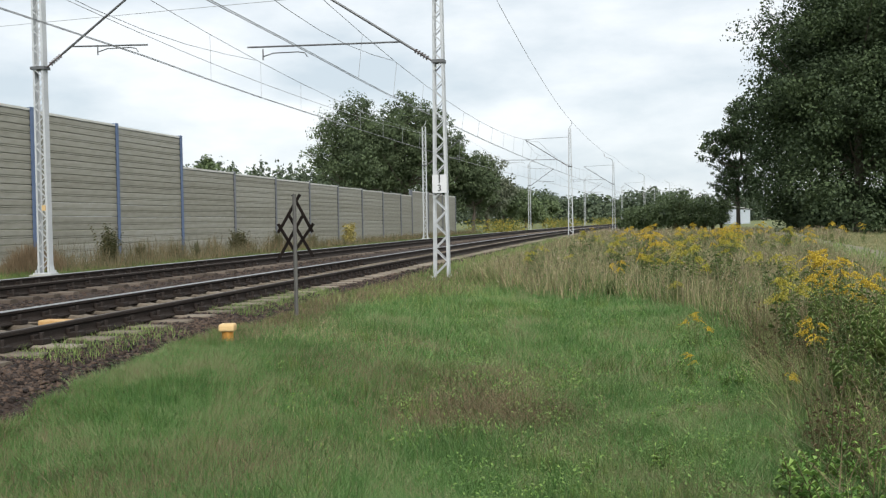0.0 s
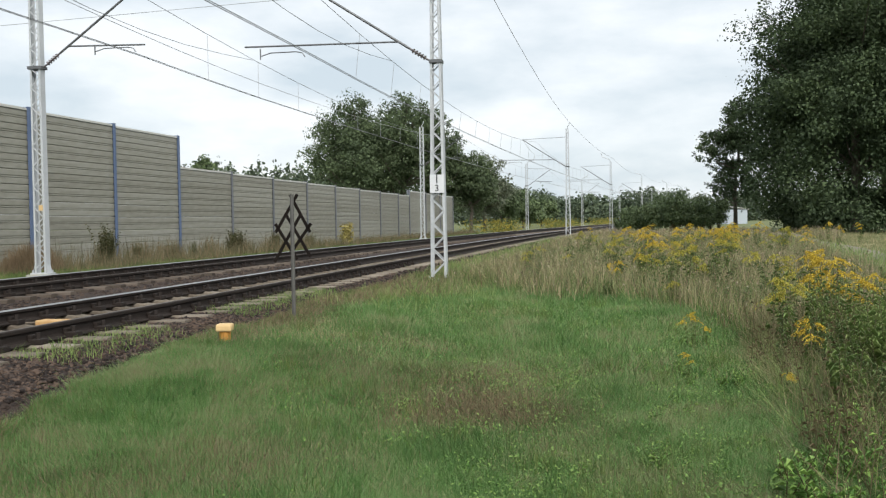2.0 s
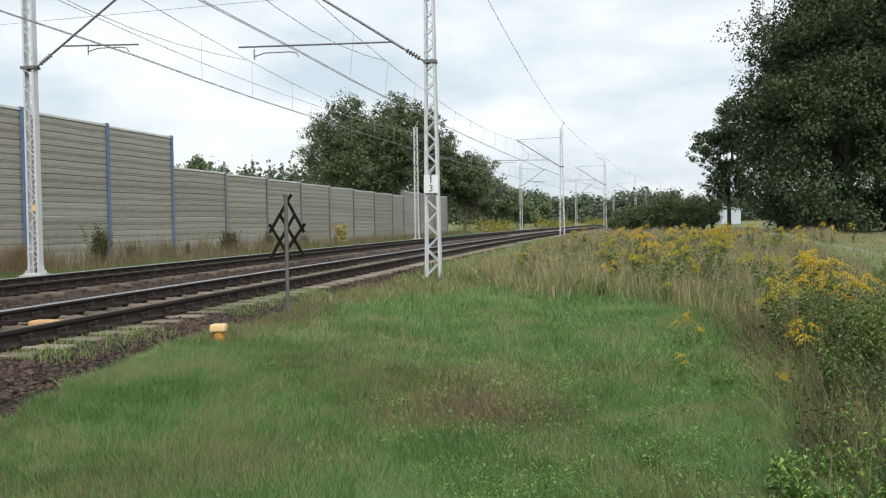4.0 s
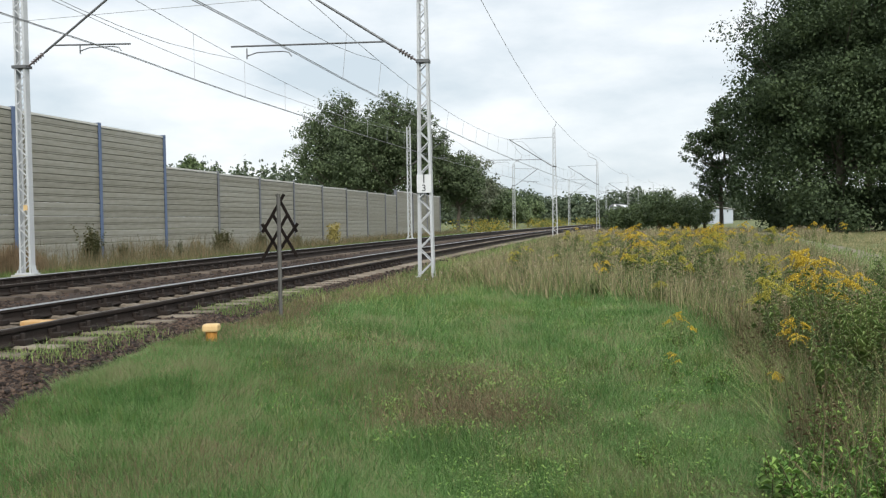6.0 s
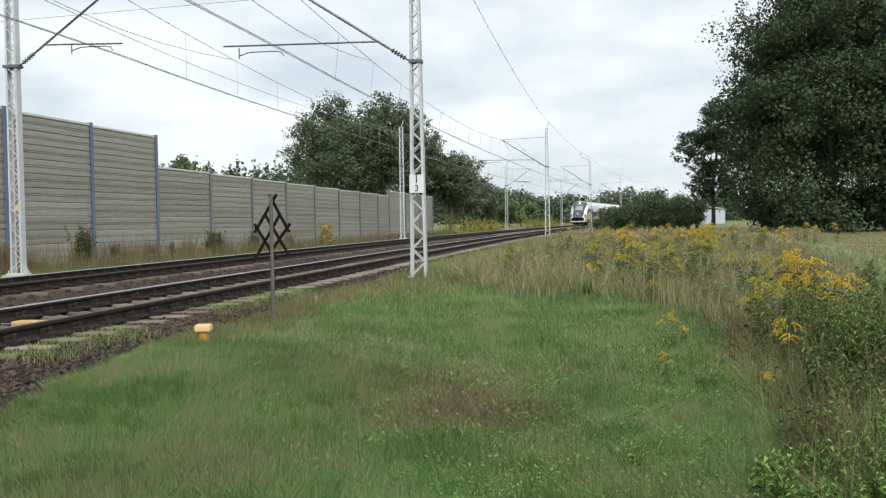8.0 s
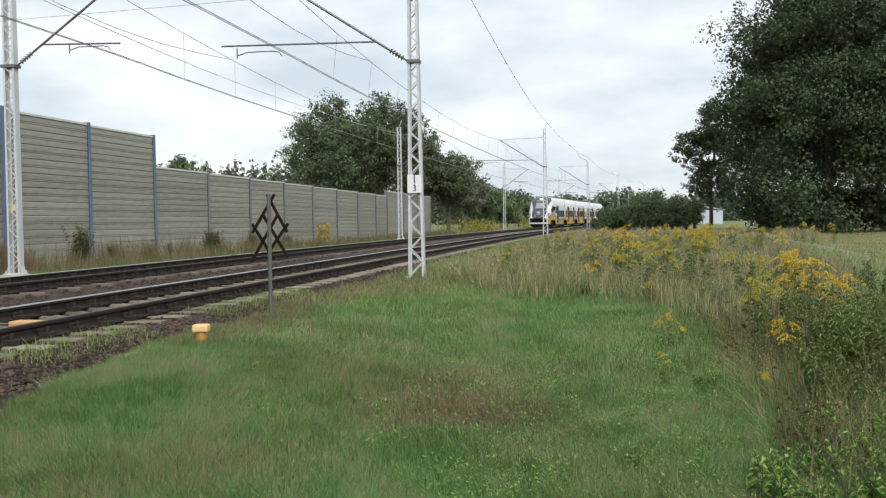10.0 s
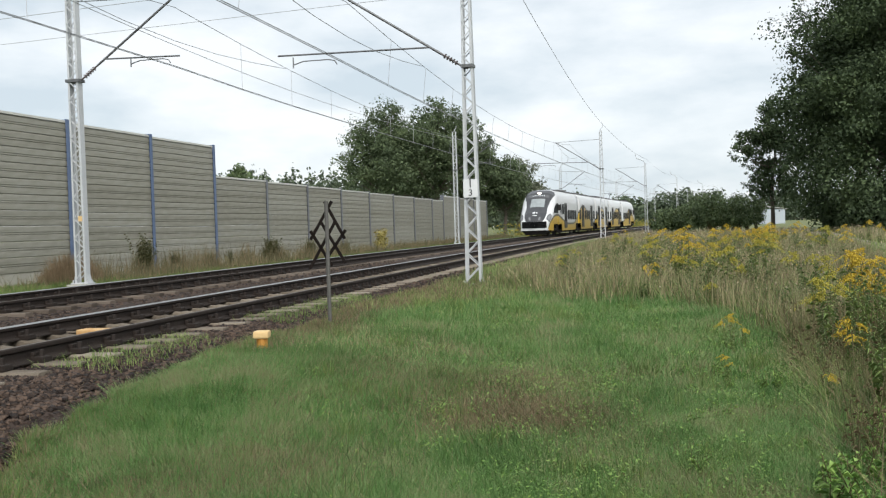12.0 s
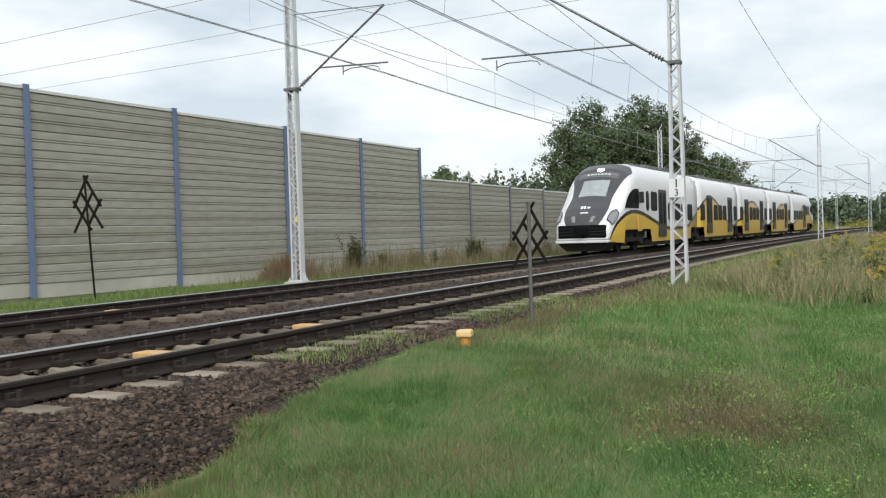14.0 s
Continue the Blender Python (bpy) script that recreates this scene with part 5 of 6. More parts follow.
def build_flowers():
    rs = np.random.RandomState(21)
    masters = [goldenrod(i, h, p, rs) for i, (h, p) in enumerate(((1.0, 4), (0.75, 3), (0.9, 4), (0.6, 2)))]
    spots = [(1.95, 11.6), (2.1, 12.0), (2.25, 11.5), (2.4, 11.9), (2.05, 11.1), (2.3, 12.4),
             (1.5, 8.7, 0.8), (1.2, 7.9, 0.6), (2.2, 10.0, 0.95), (1.75, 10.1, 0.9), (0.62, 10.6, 0.5), (0.78, 10.9, 0.45), (0.47, 8.9, 0.3)]
    for cx, cy, n, sx, sy in ((0.1, 19.0, 4, 0.3, 1.2), (1.2, 30.0, 6, 1.2, 3), (2.5, 38.0, 12, 1.4, 5), (5.0, 50.0, 26, 1.8, 5), (3.6, 44.0, 10, 1.2, 3), (-0.5, 60.0, 6, 2.5, 6)):
        spots += [(cx + rs.normal() * sx, cy + rs.normal() * sy) for _ in range(n)]
    spread(masters, spots, rs)
    opening = [goldenrod(i, h, 4, rs, True) for i, h in enumerate((0.8, 0.65, 0.9))]
    spots = [(1.5, 10.6), (1.62, 11.0), (1.9, 12.6), (0.9, 16.4), (1.2, 16.9), (0.7, 17.4), (1.5, 17.8), (0.3, 17.8), (-0.5, 21.5), (1.2, 22.5), (2.2, 19.0), (-2.2, 20.0, 0.7), (-1.5, 22.5, 0.8), (0.6, 14.6, 0.7)]
    for cx, cy, n, sx, sy in ((-0.6, 31.0, 5, 0.9, 2), (1.5, 27.0, 6, 1.0, 2.5), (3.2, 40.0, 8, 1.4, 5)):
        spots += [(cx + rs.normal() * sx, cy + rs.normal() * sy) for _ in range(n)]
    spread(opening, spots, rs)
    # yellow growth along the far side of the line
    n = 26000
    y = rs.uniform(96, 230, n)
    x = -17.5 + 0.000353 * np.maximum(0, y - 24) ** 2 + rs.normal(0, 1.2, n)
    k = np.sin(y * 0.35) + np.sin(y * 0.13) > 0.45
    x, y = x[k], y[k]
    nr = rs.normal(size=(len(x), 3))
    nr /= np.linalg.norm(nr, axis=1)[:, None]
    v, f = leaf_quads(np.stack([x, y, rs.uniform(0.3, 1.9, len(x)) * rs.uniform(0.5, 1, len(x))], -1), nr, rs.uniform(0.05, 0.12, len(x)), rs, 0.7)
    tagged(new("far_goldenrod", mesh_from("far_goldenrod", v, f, M_GOLD_FAR)), "yellow green goldenrod along the far side of the track", "flowers", kind="stuff")
    weeds = [weed_plant(h, rs) for h in (0.55, 0.7, 0.45, 0.8)]
    spots = []
    for _ in range(300):
        y = 7.2 + 40 * rs.uniform() ** 2.2
        x = rs.uniform(-2.5, 5.5)
        if rs.uniform() < float(weedy(x - 0.5, y)) * (1 - 0.6 * (y < 10)) and x < 0.36 * y + 0.5:
            spots.append((x, y))
    spots += [(1.45 + rs.uniform(0, 1.0), 7.4 + rs.uniform(0, 3.0)) for _ in range(26)]
    spread(weeds, spots, rs)
    lush = [weed_plant(h, rs, M_WEED, "lush upright green weed with lance leaves", 8, 40, 0.10, 0.16) for h in (0.7, 0.55, 0.85)]
    spread(lush, [(1.5 + rs.uniform(0, 1.1), 7.3 + rs.uniform(0, 2.6)) for _ in range(30)] + [(2.2 + rs.uniform(0, 0.6), 9.6 + rs.uniform(0, 1.4)) for _ in range(8)], rs)
    brown = [weed_plant(h, rs, M_RED, "withered brown weed with curled leaves", 7, 12, 0.05, 0.10) for h in (0.7, 0.5, 0.85)]
    spread(brown, [(1.05 + rs.uniform(0, 0.5), 6.0 + rs.uniform(0, 0.8), 0.55) for _ in range(7)] + [(1.15 + rs.uniform(0, 1.0), 7.2 + rs.uniform(0, 3.4)) for _ in range(10)], rs)
    low = [weed_plant(h, rs, M_LIME, "bright green leafy weed in the grass", 7, 14, 0.075, 0.3) for h in (0.30, 0.22, 0.36)]
    spread(low, [(0.80 + rs.uniform(0, 0.75), 4.4 + rs.uniform(0, 1.3)) for _ in range(26)] + [(1.2 + rs.uniform(0, 0.7), 5.6 + rs.uniform(0, 1.6)) for _ in range(22)] + [(rs.uniform(0.1, 0.9), rs.uniform(5.6, 9.5), 0.55) for _ in range(24)] + [(-4.62, 5.0, 0.5), (-4.5, 5.2, 0.55), (-4.6, 4.8, 0.45), (-4.45, 5.5, 0.45)], rs)
    shrubs = [weed_plant(h, rs, M_SHRUB, "scruffy green shrub at the foot of the noise barrier", 30, 34, 0.14, 0.13) for h in (1.5, 1.3)]
    for k, (s, d, size) in enumerate(((28.4, 1.3, 1.0), (39.0, 1.2, 0.95), (28.9, 1.2, 0.8), (33.4, 1.1, 0.5), (43.2, 1.2, 0.7), (31.0, 1.0, 0.55), (38.6, 1.1, 0.7), (48.0, 1.2, 0.6), (35.0, 1.1, 0.5))):
        w = wall_point(s, d)
        m = pose(w.x, w.y, float(ground_z(w.x, w.y)), 0, 0, 77 * k)
        o = shrubs[k] if k < 2 else copy_thing(shrubs[k % 2], m)
        o.matrix_basis = m
        o.scale = (size, size, size)
    w = wall_point(52.5, 1.6)
    bush(w.x, w.y, 1.3, 0.7, 900, 0.06, M_LEAF_YELLOW, "small yellowing sapling by the barrier", 130, "shrub", "shrubs by the barrier")


M_SHRUB = material("scruffy_shrub_leaves", [(0.071, 0.080, 0.037), (0.119, 0.129, 0.057), (0.179, 0.172, 0.086)], 2, 10, 0.6, bump=0, random_amount=0.4, island=True, trans=0.2)
M_LEAF_YELLOW = material("yellowing_leaves", [(0.22, 0.19, 0.05), (0.36, 0.30, 0.10)], 2, 10, 0.6, bump=0, random_amount=0.4, island=True, trans=0.2)
M_GOLD_FAR = material("far_goldenrod_mix", [(0.08, 0.11, 0.03), (0.17, 0.17, 0.04), (0.34, 0.27, 0.04)], 0.3, 2, 0.8, bump=0, random_amount=0.6, island=True, trans=0.2)

# ------------------------------------------------------------------ train
M_WHITE = material("train_white_paint", [(0.50, 0.51, 0.52), (0.58, 0.59, 0.60)], 0.4, 5, 0.3, bump=0.02, spec=0.5)
M_MASK = material("train_front_grey", [(0.033, 0.034, 0.037), (0.048, 0.049, 0.053)], 2, 20, 0.35, bump=0.02, spec=0.5)
M_UNDER = material("train_dark_underframe", [(0.008, 0.0075, 0.0075), (0.022, 0.0205, 0.0195)], 3, 25, 0.8, bump=0.3)
M_GLASS = material("train_dark_glass", [(0.004, 0.0045, 0.005), (0.008, 0.009, 0.010)], 1, 5, 0.35, bump=0, spec=0.03)
# pale base colour stands in for the bright reflection on the windscreen
M_SCREEN = material("train_windscreen_glass", [(0.22, 0.245, 0.25), (0.30, 0.325, 0.33)], 1.5, 6, 0.08, bump=0, spec=0.6)
M_SURROUND = material("train_screen_surround", [(0.022, 0.023, 0.026), (0.034, 0.035, 0.038)], 1, 5, 0.3, bump=0, spec=0.3)
M_DISPLAY = material("train_display_glass", [(0.09, 0.095, 0.10), (0.13, 0.135, 0.14)], 1, 5, 0.2, bump=0, spec=0.4)
M_HATCH = material("train_hatch_amber", [(0.42, 0.27, 0.04), (0.48, 0.31, 0.05)], 2, 12, 0.4, bump=0.02)
M_ROOF = material("train_roof_grey", [(0.07, 0.072, 0.075), (0.14, 0.143, 0.146)], 2, 15, 0.6, 0.2, bump=0.1)
M_DOOR = material("train_door_grey", [(0.018, 0.0175, 0.0165), (0.03, 0.029, 0.027)], 1, 10, 0.4, bump=0.02)
M_SILVER = material("train_silver_trim", [(0.5, 0.51, 0.52), (0.62, 0.63, 0.64)], 2, 20, 0.35, 0.6, bump=0)
M_LAMPGLASS = material("train_headlamp_glass", [(0.138, 0.144, 0.150), (0.225, 0.231, 0.237)], 4, 20, 0.12, bump=0)
M_LIT = bpy.data.materials.new("train_lit_lamp")
M_LIT.use_nodes = True
M_LIT.node_tree.nodes["Principled BSDF"].inputs["Emission Color"].default_value = (1.0, 0.95, 0.82, 1)
M_LIT.node_tree.nodes["Principled BSDF"].inputs["Emission Strength"].default_value = 3.0


def livery(d0, cab):
    """White over amber, parted by a dark wavy stripe; d0 is how far behind the nose the car begins."""
    m = material("train_livery", [(0.50, 0.51, 0.52), (0.58, 0.59, 0.60)], 0.4, 5, 0.3, bump=0.02, spec=0.5)
    n, l = m.node_tree.nodes, m.node_tree.links
    b = n["Principled BSDF"]
    base = b.inputs["Base Color"].links[0].from_socket
    tc = n.new("ShaderNodeTexCoord")
    sep = n.new("ShaderNodeSeparateXYZ")
    l.new(tc.outputs["Object"], sep.inputs[0])

    def op(kind, a, c=None, clamp=False):
        x = n.new("ShaderNodeMath")
        x.operation, x.use_clamp = kind, clamp
        for i, v in enumerate((a, c)):
            if v is None:
                continue
            if isinstance(v, (int, float)):
                x.inputs[i].default_value = v
            else:
                l.new(v, x.inputs[i])
        return x.outputs[0]
    d = op("ADD", sep.outputs["Y"], d0)
    wave = op("ADD", op("MULTIPLY", op("COSINE", op("MULTIPLY", op("SUBTRACT", d, 19.6), 2 * math.pi / 14.6)), 0.88), 1.84)
    if cab:
        arch = op("ADD", op("MULTIPLY", op("COSINE", op("MULTIPLY", op("SUBTRACT", op("MINIMUM", d, 9.6), 2.85), 2 * math.pi / 13.5)), 0.39), 1.37)
        q = op("DIVIDE", op("SUBTRACT", 2.85, d), 2.75)
        q2 = op("MULTIPLY", q, q)
        front = op("ADD", op("MULTIPLY", op("SQRT", op("MAXIMUM", op("SUBTRACT", 1.0, q2), 0.0)), 1.36), 0.40)
        arch = op("MINIMUM", arch, op("ADD", front, op("MULTIPLY", op("GREATER_THAN", d, 2.85), 10.0)))
        pick = op("LESS_THAN", d, 12.2)
        wave = op("ADD", op("MULTIPLY", arch, pick), op("MULTIPLY", wave, op("SUBTRACT", 1.0, pick)))
    diff = op("SUBTRACT", sep.outputs["Z"], wave)
    yellow = op("LESS_THAN", diff, 0.0)
    line = op("LESS_THAN", op("ABSOLUTE", diff), 0.085)
    amber = n.new("ShaderNodeMix")
    amber.data_type = "RGBA"
    amber.inputs["B"].default_value = (0.50, 0.335, 0.055, 1)
    l.new(yellow, amber.inputs["Factor"])
    l.new(base, amber.inputs["A"])
    stripe = n.new("ShaderNodeMix")
    stripe.data_type = "RGBA"
    stripe.inputs["B"].default_value = (0.018, 0.016, 0.015, 1)
    l.new(line, stripe.inputs["Factor"])
    l.new(amber.outputs["Result"], stripe.inputs["A"])
    l.new(stripe.outputs["Result"], b.inputs["Base Color"])
    return m


ND = [0, 0.1, 0.3, 0.7, 1.1, 1.5, 1.9, 2.2, 2.5, 2.9, 3.6, 4.6]
NT = [1.22, 1.42, 1.64, 1.96, 2.22, 2.50, 2.83, 3.11, 3.42, 3.70, 3.92, 4.0]
NW = [1.08, 1.14, 1.20, 1.28, 1.34, 1.38, 1.40, 1.41, 1.42, 1.42, 1.42, 1.42]
NM = [0.85, 0.96, 1.10, 1.34, 1.56, 1.78, 2.00, 2.16, 2.32, 2.46, 2.6, 2.6]
NB = [0.60, 0.55, 0.5, 0.46, 0.44, 0.42, 0.40, 0.39, 0.38, 0.38, 0.38, 0.38]


def shell(d, u, sill=None):
    """A point of the car's skin: d metres behind the nose, u from -1 (left sill) over the roof to 1 (right sill)."""
    zt, w, zm, zb = (float(np.interp(d, ND, k)) for k in (NT, NW, NM, NB))
    zb = zb if sill is None else sill
    s = 1 if u >= 0 else -1
    a = abs(u)
    if a > 0.7:
        f = (a - 0.7) / 0.3
        return Vector((s * (w - 0.05 * max(0, f - 0.6) / 0.4), d, zm + (zb - zm) * f))
    phi = a / 0.7 * math.pi / 2
    n, h = float(np.interp(d, [0.0, 1.6, 3.6], [2.6, 2.3, 3.2])), zt - zm
    r = (abs(math.sin(phi) / w) ** n + abs(math.cos(phi) / h) ** n) ** (-1 / n)
    return Vector((s * r * math.sin(phi), d, zm + r * math.cos(phi)))


def shell_patch(bm, d0, d1, u0, u1, lift, nd=10, nu=14, shape=None):
    """A piece of the skin raised by lift."""
    grid = []
    for i in range(nd + 1):
        d = d0 + (d1 - d0) * i / nd
        row = []
        for j in range(nu + 1):
            f = j / nu
            k = shape(i / nd) if shape else 1.0
            u = (u0 + u1) / 2 + (u1 - u0) * (f - 0.5) * k
            p = shell(d, u)
            e = 0.01
            t1, t2 = shell(d + e, u) - shell(max(0, d - e), u), shell(d, u + e) - shell(d, u - e)
            nrm = t2.cross(t1)
            nrm = nrm.normalized() if nrm.length > 1e-9 else Vector((0, -1, 0))
            if nrm.z < 0 and abs(nrm.z) > 0.05:
                nrm = -nrm
            if nrm.x * p.x < -0.01:
                nrm = -nrm
            row.append(bm.verts.new(p + nrm * lift))
        grid.append(row)
    for a, b in zip(grid, grid[1:]):
        for k in range(nu):
            bm.faces.new((a[k], a[k + 1], b[k + 1], b[k]))


def side_box(bm, w, y0, y1, z0, z1, s, t=0.014, bevel=0.05):
    """A rounded flat panel standing proud of a side wall."""
    x0, x1 = (w - 0.03, w + t) if s > 0 else (-w - t, -w + 0.03)
    box(bm, x0, x1, y0, y1, z0, z1)
    es = [e for e in bm.edges if abs(e.verts[0].co.y - e.verts[1].co.y) < 1e-6 and abs(e.verts[0].co.z - e.verts[1].co.z) < 1e-6]
    bmesh.ops.bevel(bm, geom=es, offset=bevel, segments=3, affect="EDGES")


def make_bogie(parent, y):
    b = bmesh.new()
    for sx in (-1, 1):
        box(b, sx * 1.0 - 0.09, sx * 1.0 + 0.09, -1.75, 1.75, 0.42, 0.66, 0.04)
        for yy in (-1.35, 1.35):
            box(b, sx * 1.0 - 0.12, sx * 1.0 + 0.12, yy - 0.2, yy + 0.2, 0.32, 0.62, 0.04)
        tube(b, (sx * 1.0, -0.35, 0.6), (sx * 1.0, -0.35, 0.95), 0.14, None, 10)
        tube(b, (sx * 1.0, 0.35, 0.6), (sx * 1.0, 0.35, 0.95), 0.14, None, 10)
    box(b, -1.0, 1.0, -0.4, 0.4, 0.45, 0.8, 0.05)
    bogie = part("bogie", b, M_UNDER, parent, "dark grimy bogie frame")
    bogie.location = (0, y, 0)
    w = bmesh.new()
    for sx in (-1, 1):
        tube(w, (sx * 0.69, 0, 0), (sx * 0.82, 0, 0), 0.42, None, 24)
        tube(w, (sx * 0.66, 0, 0), (sx * 0.69, 0, 0), 0.45, None, 24)
    tube(w, (-0.8, 0, 0), (0.8, 0, 0), 0.08, None, 10)
    me = finish("wheelset", w, M_UNDER)
    for yy in (-1.35, 1.35):
        o = part("wheelset", me, None, bogie)
        o.location = (0, yy, 0.42)


def train_car(length, d0, front, back_bogie, seed):
    """One car; a front car has the sloping driver's end, local y runs back from its front."""
    lab = "white and amber electric train car with a grey sloping cab front" if front else "white and amber electric train middle car"
    car = thing("train_car", lab, "train", None, "cars of the electric train")
    car.scale = (0.97, 1.0, 0.955)
    off = 0.0 if front else 4.6
    arches = [(1.55, 5.95), (length - 1.85, length + 1.0)] if front else [(-1.0, 1.85), (length - 1.85, length + 1.0)]
    ds = sorted(ND + list(np.linspace(0, 4.6, 34)) + [6.2, length * 0.5, length - 0.25]) if front else [0.25, 6.0, length * 0.5, length - 0.25]
    for y0, y1 in arches:
        ds += [v for v in (y0 - 0.02, y0 + 0.16, y1 - 0.16, y1 + 0.02) if 0.3 < v < length - 0.3]
    ds = sorted(set(round(v, 3) for v in ds))
    us = [k / 24 for k in range(-24, 25)]
    b = bmesh.new()
    rings = []
    for d in ds:
        sill = 0.98 if any(y0 + 0.1 < d < y1 - 0.1 for y0, y1 in arches) else None
        rings.append([b.verts.new(shell(d + off, u, sill) - Vector((0, off, 0))) for u in us])
    for r0, r1 in zip(rings, rings[1:]):
        for k in range(len(us) - 1):
            b.faces.new((r0[k], r0[k + 1], r1[k + 1], r1[k]))
    b.faces.new(rings[0][::-1])
    b.faces.new(rings[-1])
    bmesh.ops.recalc_face_normals(b, faces=b.faces)
    body = part("body", b, livery(d0, front and d0 == 0), car, smooth=True)
    y_first = 4.0 if front else 0.3
    # sill and underframe, with dark filler in the bogie arches
    b = bmesh.new()
    box(b, -1.22, 1.22, 0.9 if front else 0.2, length - 0.2, 0.86, 1.02, 0.02)
    y = 6.2 if front else 2.0
    while y < length - 3.6:
        box(b, -1.30, 1.30, y, y + 2.0, 0.2, 0.5, 0.04)
        y += 2.3
    # added dark blocks stand in for the deep shade behind the bogies
    for y0, y1 in arches:
        box(b, -1.05, 1.05, max(y0, 0.3), min(y1, length - 0.3), 0.62, 1.04)
        box(b, -0.6, 0.6, max(y0, 0.3), min(y1, length - 0.3), 0.25, 0.7)
    part("underframe", b, M_UNDER, car, "dark underframe boxes with added filler behind the bogies")
    # gangway bellows
    b = bmesh.new()
    for k in range(4):
        yy = length - 0.26 + k * 0.13
        box(b, -1.25 + 0.04 * (k % 2), 1.25 - 0.04 * (k % 2), yy, yy + 0.14, 0.75, 3.6)
    part("gangway", b, M_UNDER, car, "black folded gangway bellows")
    if front:
        wins = [(5.12, 0.5, 1.82, 2.72), (6.3, 1.15, 1.82, 2.72)] + [(k, 1.2, 1.36, 2.24) for k in (9.65, 11.1, 12.55, 14.0)]
        doors = [7.9]
    else:
        wins = [(k, 1.15, 1.36, 2.3) for k in (1.2, 4.9, 6.3, 7.7, 11.4)]
        doors = [3.1, 9.5]
    for s in (-1, 1):
        for yc, wd, z0, z1 in wins:
            b = bmesh.new()
            side_box(b, 1.425, yc - wd / 2, yc + wd / 2, z0, z1, s, 0.014, 0.1)
            part("window", b, M_GLASS, car)
        for yc in doors:
            b = bmesh.new()
            side_box(b, 1.425, yc - 0.75, yc + 0.75, 0.6, 2.85, s, 0.02, 0.06)
            dr = part("door", b, M_DOOR, car, "dark grey double sliding door")
            for o in (-0.36, 0.36):
                b = bmesh.new()
                side_box(b, 1.452, yc + o - 0.24, yc + o + 0.24, 1.2, 2.7, s, 0.006, 0.07)
                part("door_window", b, M_GLASS, dr)
    # roof gear
    rs = random.Random(seed)
    y = y_first + 0.8
    while y < length - 1.6:
        L = rs.uniform(1.6, 3.2)
        b = bmesh.new()
        hh = rs.uniform(0.02, 0.16)
        box(b, -0.8, 0.8, y, min(y + L, length - 0.6), 3.86, 3.98 + hh, 0.09)
        for k in range(int(L / 0.5)):
            box(b, -0.84, 0.84, y + 0.2 + 0.5 * k, y + 0.26 + 0.5 * k, 3.9, 3.99 + hh, 0.01)
        part("roof_unit", b, M_ROOF, car, "grey roof equipment box")
        y += L + rs.uniform(0.2, 0.7)
    for s in (-1, 1):
        b = bmesh.new()
        tube(b, (s * 0.9, y_first, 3.93), (s * 0.9, length - 0.6, 3.93), 0.03, None, 6)
        part("roof_conduit", b, M_ROOF, car)
    if front:
        make_bogie(car, 3.75)
        b = bmesh.new()
        shell_patch(b, 0.0, 3.7, -0.42, 0.42, 0.012, 64, 30, lambda f: float(np.interp(f, [0, 0.2, 0.4, 0.6, 0.9, 1.0], [1.18, 1.14, 1.04, 0.98, 1.0, 0.8])))
        part("front_mask", b, M_MASK, car, "dark grey front mask", True)
        b = bmesh.new()
        shell_patch(b, 1.36, 2.36, -0.345, 0.345, 0.011, 8, 16, lambda f: 1.08 - 0.26 * f)
        part("windscreen_surround", b, M_SURROUND, car, "dark windscreen surround", True)
        b = bmesh.new()
        shell_patch(b, 1.44, 2.26, -0.31, 0.31, 0.018, 8, 16, lambda f: 1.06 - 0.26 * f)
        part("windscreen", b, M_SCREEN, car, "windscreen with a pale reflection painted in", True)
        b = bmesh.new()
        shell_patch(b, 2.40, 2.66, -0.335, 0.335, 0.014, 4, 12, lambda f: 1.0 - 0.1 * f)
        disp = part("destination_display", b, M_DISPLAY, car, "grey glazed destination display", True)
        for k in range(7):
            b = bmesh.new()
            shell_patch(b, 2.49, 2.57, -0.20 + 0.06 * k, -0.155 + 0.06 * k, 0.022, 2, 2)
            part("display_bar", b, M_SILVER, disp)
        for s in (-1, 1):
            b = bmesh.new()
            shell_patch(b, 0.22, 0.98, s * 0.50, s * 0.70, 0.016, 8, 5, lambda f: 0.55 + 1.1 * f - 1.35 * f * f)
            hl = part("headlamp", b, M_SURROUND, car, "dark wedge shaped headlamp", True)
            b = bmesh.new()
            shell_patch(b, 0.27, 0.90, s * 0.52, s * 0.68, 0.024, 4, 3, lambda f: 0.6 + 1.0 * f - 1.3 * f * f)
            part("lens", b, M_LAMPGLASS, hl)
            b = bmesh.new()
            shell_patch(b, 0.06, 0.26, s * 0.27, s * 0.36, 0.018, 3, 3)
            part("marker_lamp", b, M_LAMPGLASS, car)
            # arched cab window laid on the skin between its sill and its arch
            b = bmesh.new()
            cols = []
            for d in (1.55, 1.7, 1.9, 2.2, 2.6, 3.0, 3.35, 3.6):
                top_ = float(np.interp(d, [1.55, 1.9, 2.2, 2.6, 3.0, 3.6], [1.93, 2.28, 2.50, 2.68, 2.76, 2.78]))
                col = []
                for k in range(6):
                    z = 1.90 + (top_ - 1.90) * k / 5
                    u_lo, u_hi = 0.0, 1.0
                    for _ in range(30):
                        u_mid = (u_lo + u_hi) / 2
                        if shell(d, u_mid).z > z:
                            u_lo = u_mid
                        else:
                            u_hi = u_mid
                    p = shell(d, u_lo)
                    col.append(b.verts.new((s * (p.x + 0.02), p.y - 0.006, p.z + 0.008)))
                cols.append(col)
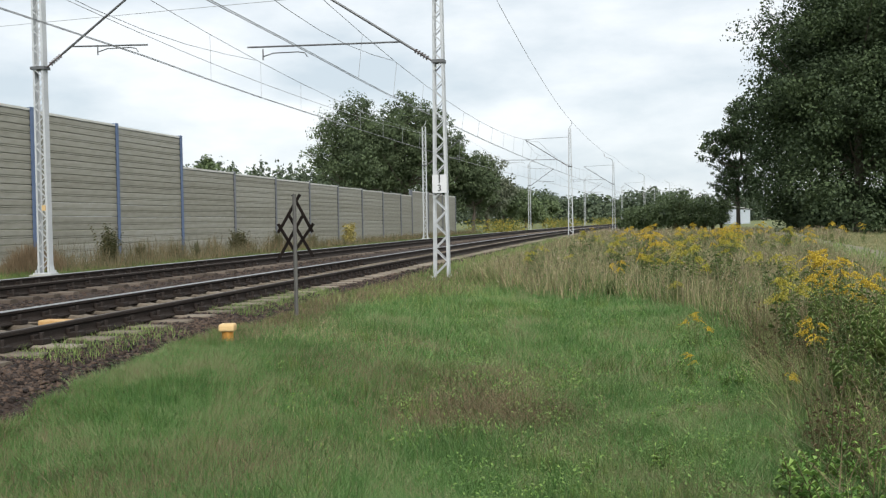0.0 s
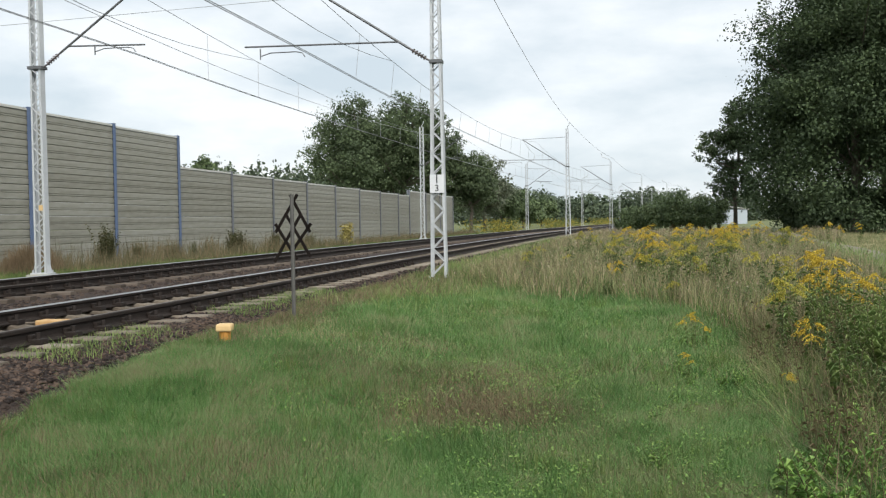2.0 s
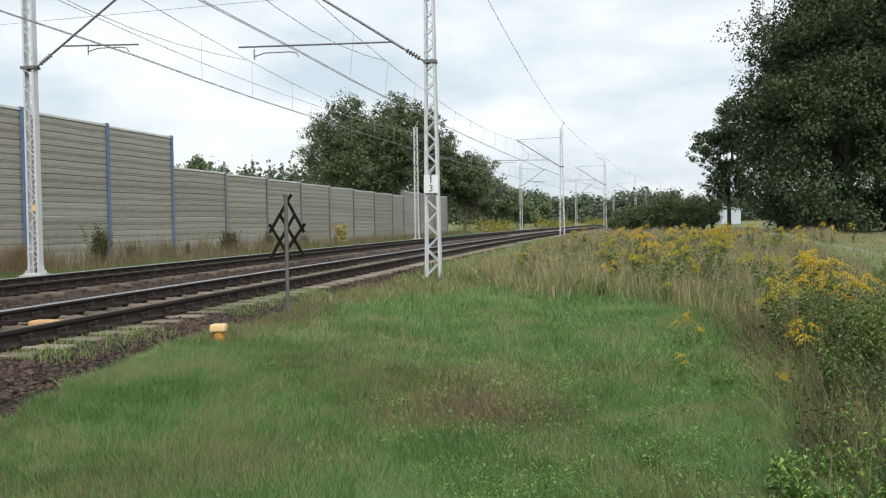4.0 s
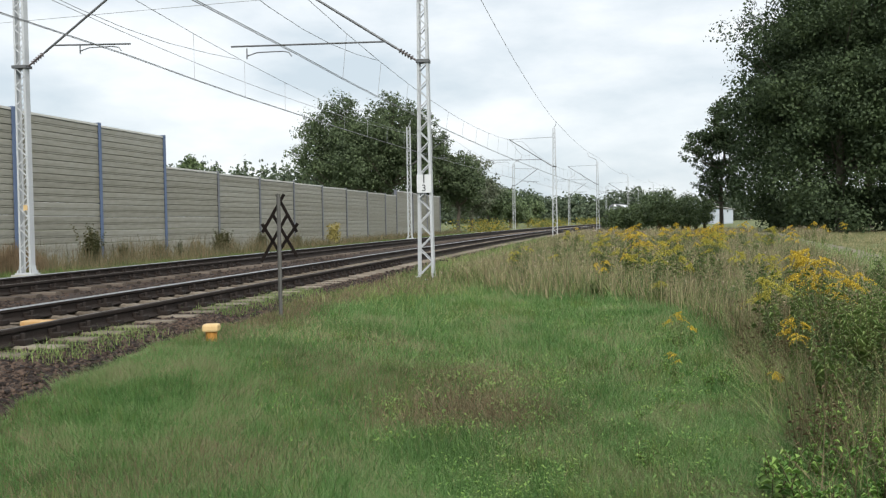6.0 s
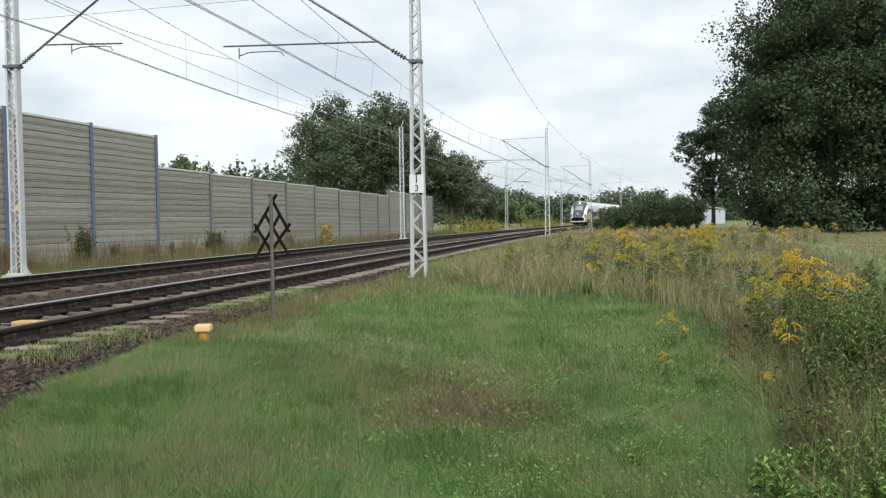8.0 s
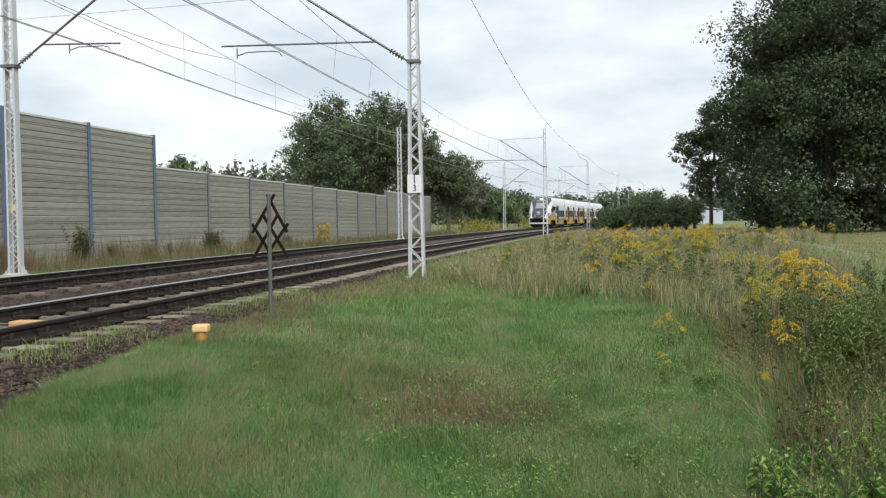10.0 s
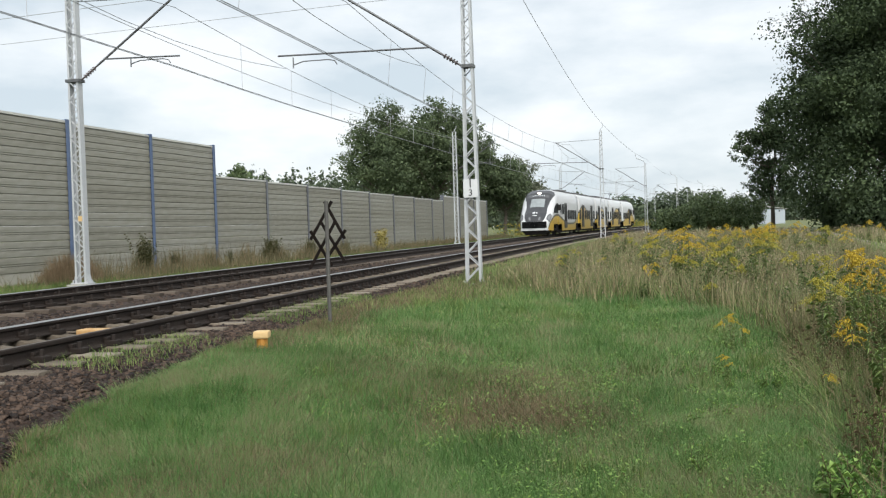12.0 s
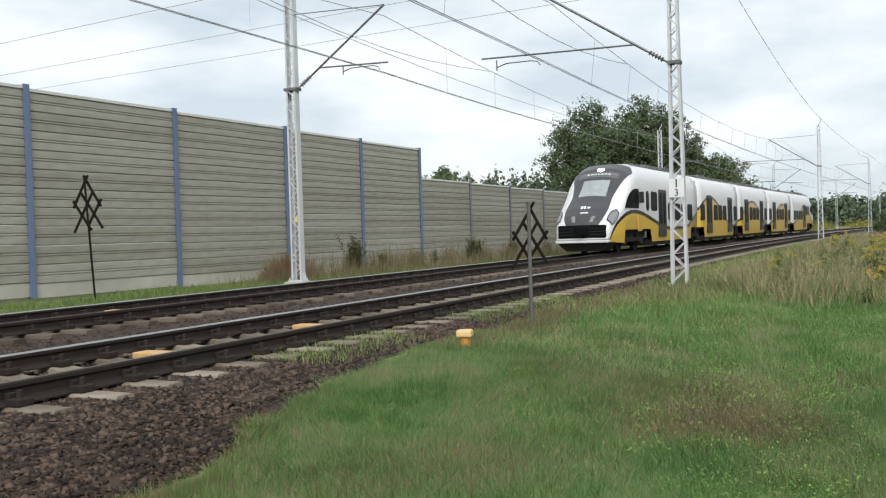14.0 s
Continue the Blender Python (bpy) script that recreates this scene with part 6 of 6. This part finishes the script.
            for c0, c1 in zip(cols, cols[1:]):
                for k in range(5):
                    b.faces.new((c0[k], c1[k], c1[k + 1], c0[k + 1]))
            part("cab_side_window", b, M_GLASS, car, "black arched cab side window")
            b = bmesh.new()
            box(b, min(s * 1.42, s * 1.62), max(s * 1.42, s * 1.62), 3.68, 3.84, 2.15, 2.65, 0.03)
            part("mirror_housing", b, M_UNDER, car, "black camera housing beside the cab")
            b = bmesh.new()
            side_box(b, 1.425, 3.45, 4.05, 0.9, 1.6, s, 0.008, 0.04)
            part("hatch", b, M_HATCH, car, "amber hatch outlined in brown")
        b = bmesh.new()
        shell_patch(b, 2.70, 2.95, -0.06, 0.06, 0.02, 10, 4, lambda f: math.sqrt(max(0.01, 1 - (2 * f - 1) ** 2)))
        part("top_lamp", b, M_LIT, car, "lit round top headlamp")
        b = bmesh.new()
        box(b, -1.02, 1.02, -0.07, 0.35, 0.68, 1.22, 0.06)
        part("bumper_grille", b, M_GLASS, car, "black coupler grille")
        for zz in (0.82, 0.95, 1.08):
            b = bmesh.new()
            box(b, -0.98, 0.98, -0.085, 0.0, zz - 0.012, zz + 0.012, 0.004)
            part("grille_bar", b, M_UNDER, car)
        b = bmesh.new()
        box(b, -0.34, 0.34, -0.12, 0.2, 0.72, 1.16, 0.05)
        tube(b, (0, -0.30, 0.84), (0, 0.1, 0.84), 0.09, None, 10)
        part("coupler", b, M_GLASS, car, "dark covered coupler")
        b = bmesh.new()
        box(b, -1.10, 1.10, -0.10, 0.5, 0.58, 0.67, 0.03)
        part("trim", b, M_SILVER, car, "silver trim strip")
        b = bmesh.new()
        box(b, -1.13, 1.13, -0.12, 0.6, 0.47, 0.58, 0.04)
        part("bumper", b, M_WHITE, car, "white bumper lip")
        b = bmesh.new()
        r = bmesh.ops.create_cone(b, cap_ends=True, segments=4, radius1=1.0, radius2=1.42, depth=0.36, matrix=Matrix.Translation((0, 0.75, 0.30)) @ Matrix.Diagonal((1.08, 0.75, 1, 1)) @ Matrix.Rotation(radians(45), 4, "Z"))
        part("plough", b, M_UNDER, car, "black rail guard")
        for k, (u0, u1, d_) in enumerate(((-0.17, -0.105, 0.62), (-0.085, -0.02, 0.62), (0.02, 0.12, 0.64), (-0.14, 0.12, 0.38))):
            b = bmesh.new()
            shell_patch(b, d_, d_ + (0.16 if k < 2 else 0.10 if k == 2 else 0.06), u0, u1, 0.016, 2, 3)
            part("emblem_bar", b, M_PLATE, car)
    if back_bogie:
        make_bogie(car, length)
    return car


CAR_PLAN = []


def build_train():
    d = 0.0
    for i, length in enumerate((16.2, 12.6, 12.6, 12.6)):
        CAR_PLAN.append((train_car(length, d, i == 0, True, 90 + i), d, length, False))
        d += length
    CAR_PLAN.append((train_car(16.2, d + 16.2, True, False, 97), d, 16.2, True))
    # raised pantograph on the fourth car
    car = CAR_PLAN[3][0]
    b = bmesh.new()
    for s in (-1, 1):
        tube(b, (s * 0.5, 7.2, 4.15), (s * 0.35, 8.7, 4.55), 0.025)
        tube(b, (s * 0.35, 8.7, 4.55), (s * 0.3, 7.5, 4.80), 0.018)
    tube(b, (-0.85, 7.5, 4.80), (0.85, 7.5, 4.80), 0.025)
    tube(b, (-0.5, 7.2, 4.1), (0.5, 7.2, 4.1), 0.04)
    part("pantograph", b, M_UNDER, car, "dark raised pantograph")


def nose_y(t):
    """Where the train's nose is along the line at t seconds."""
    return 37.0 + 19.6 * (14.0 - t)


def on_track(y):
    return Vector((FAR_X + drift(y), y, RAIL_Z))


def motions():
    times = [0.5 * k for k in range(29)]
    for car, d0, length, reverse in CAR_PLAN:
        rows = []
        for t in times:
            a, b = on_track(nose_y(t) + d0), on_track(nose_y(t) + d0 + length)
            yaw = math.degrees(math.atan2(-(b.x - a.x), b.y - a.y))
            if reverse:
                rows.append((t, pose(b.x, b.y, b.z, 0, 0, yaw + 180)))
            else:
                rows.append((t, pose(a.x, a.y, a.z, 0, 0, yaw)))
        walk(car, rows)


build_ground()
build_track_bed()
build_rails()
build_barrier()
build_masts()
build_wires()
build_cross_wires()
build_trackside()
build_train()
build_trees()
build_flowers()
build_grass()
build_ballast()
build_sleepers()
motions()
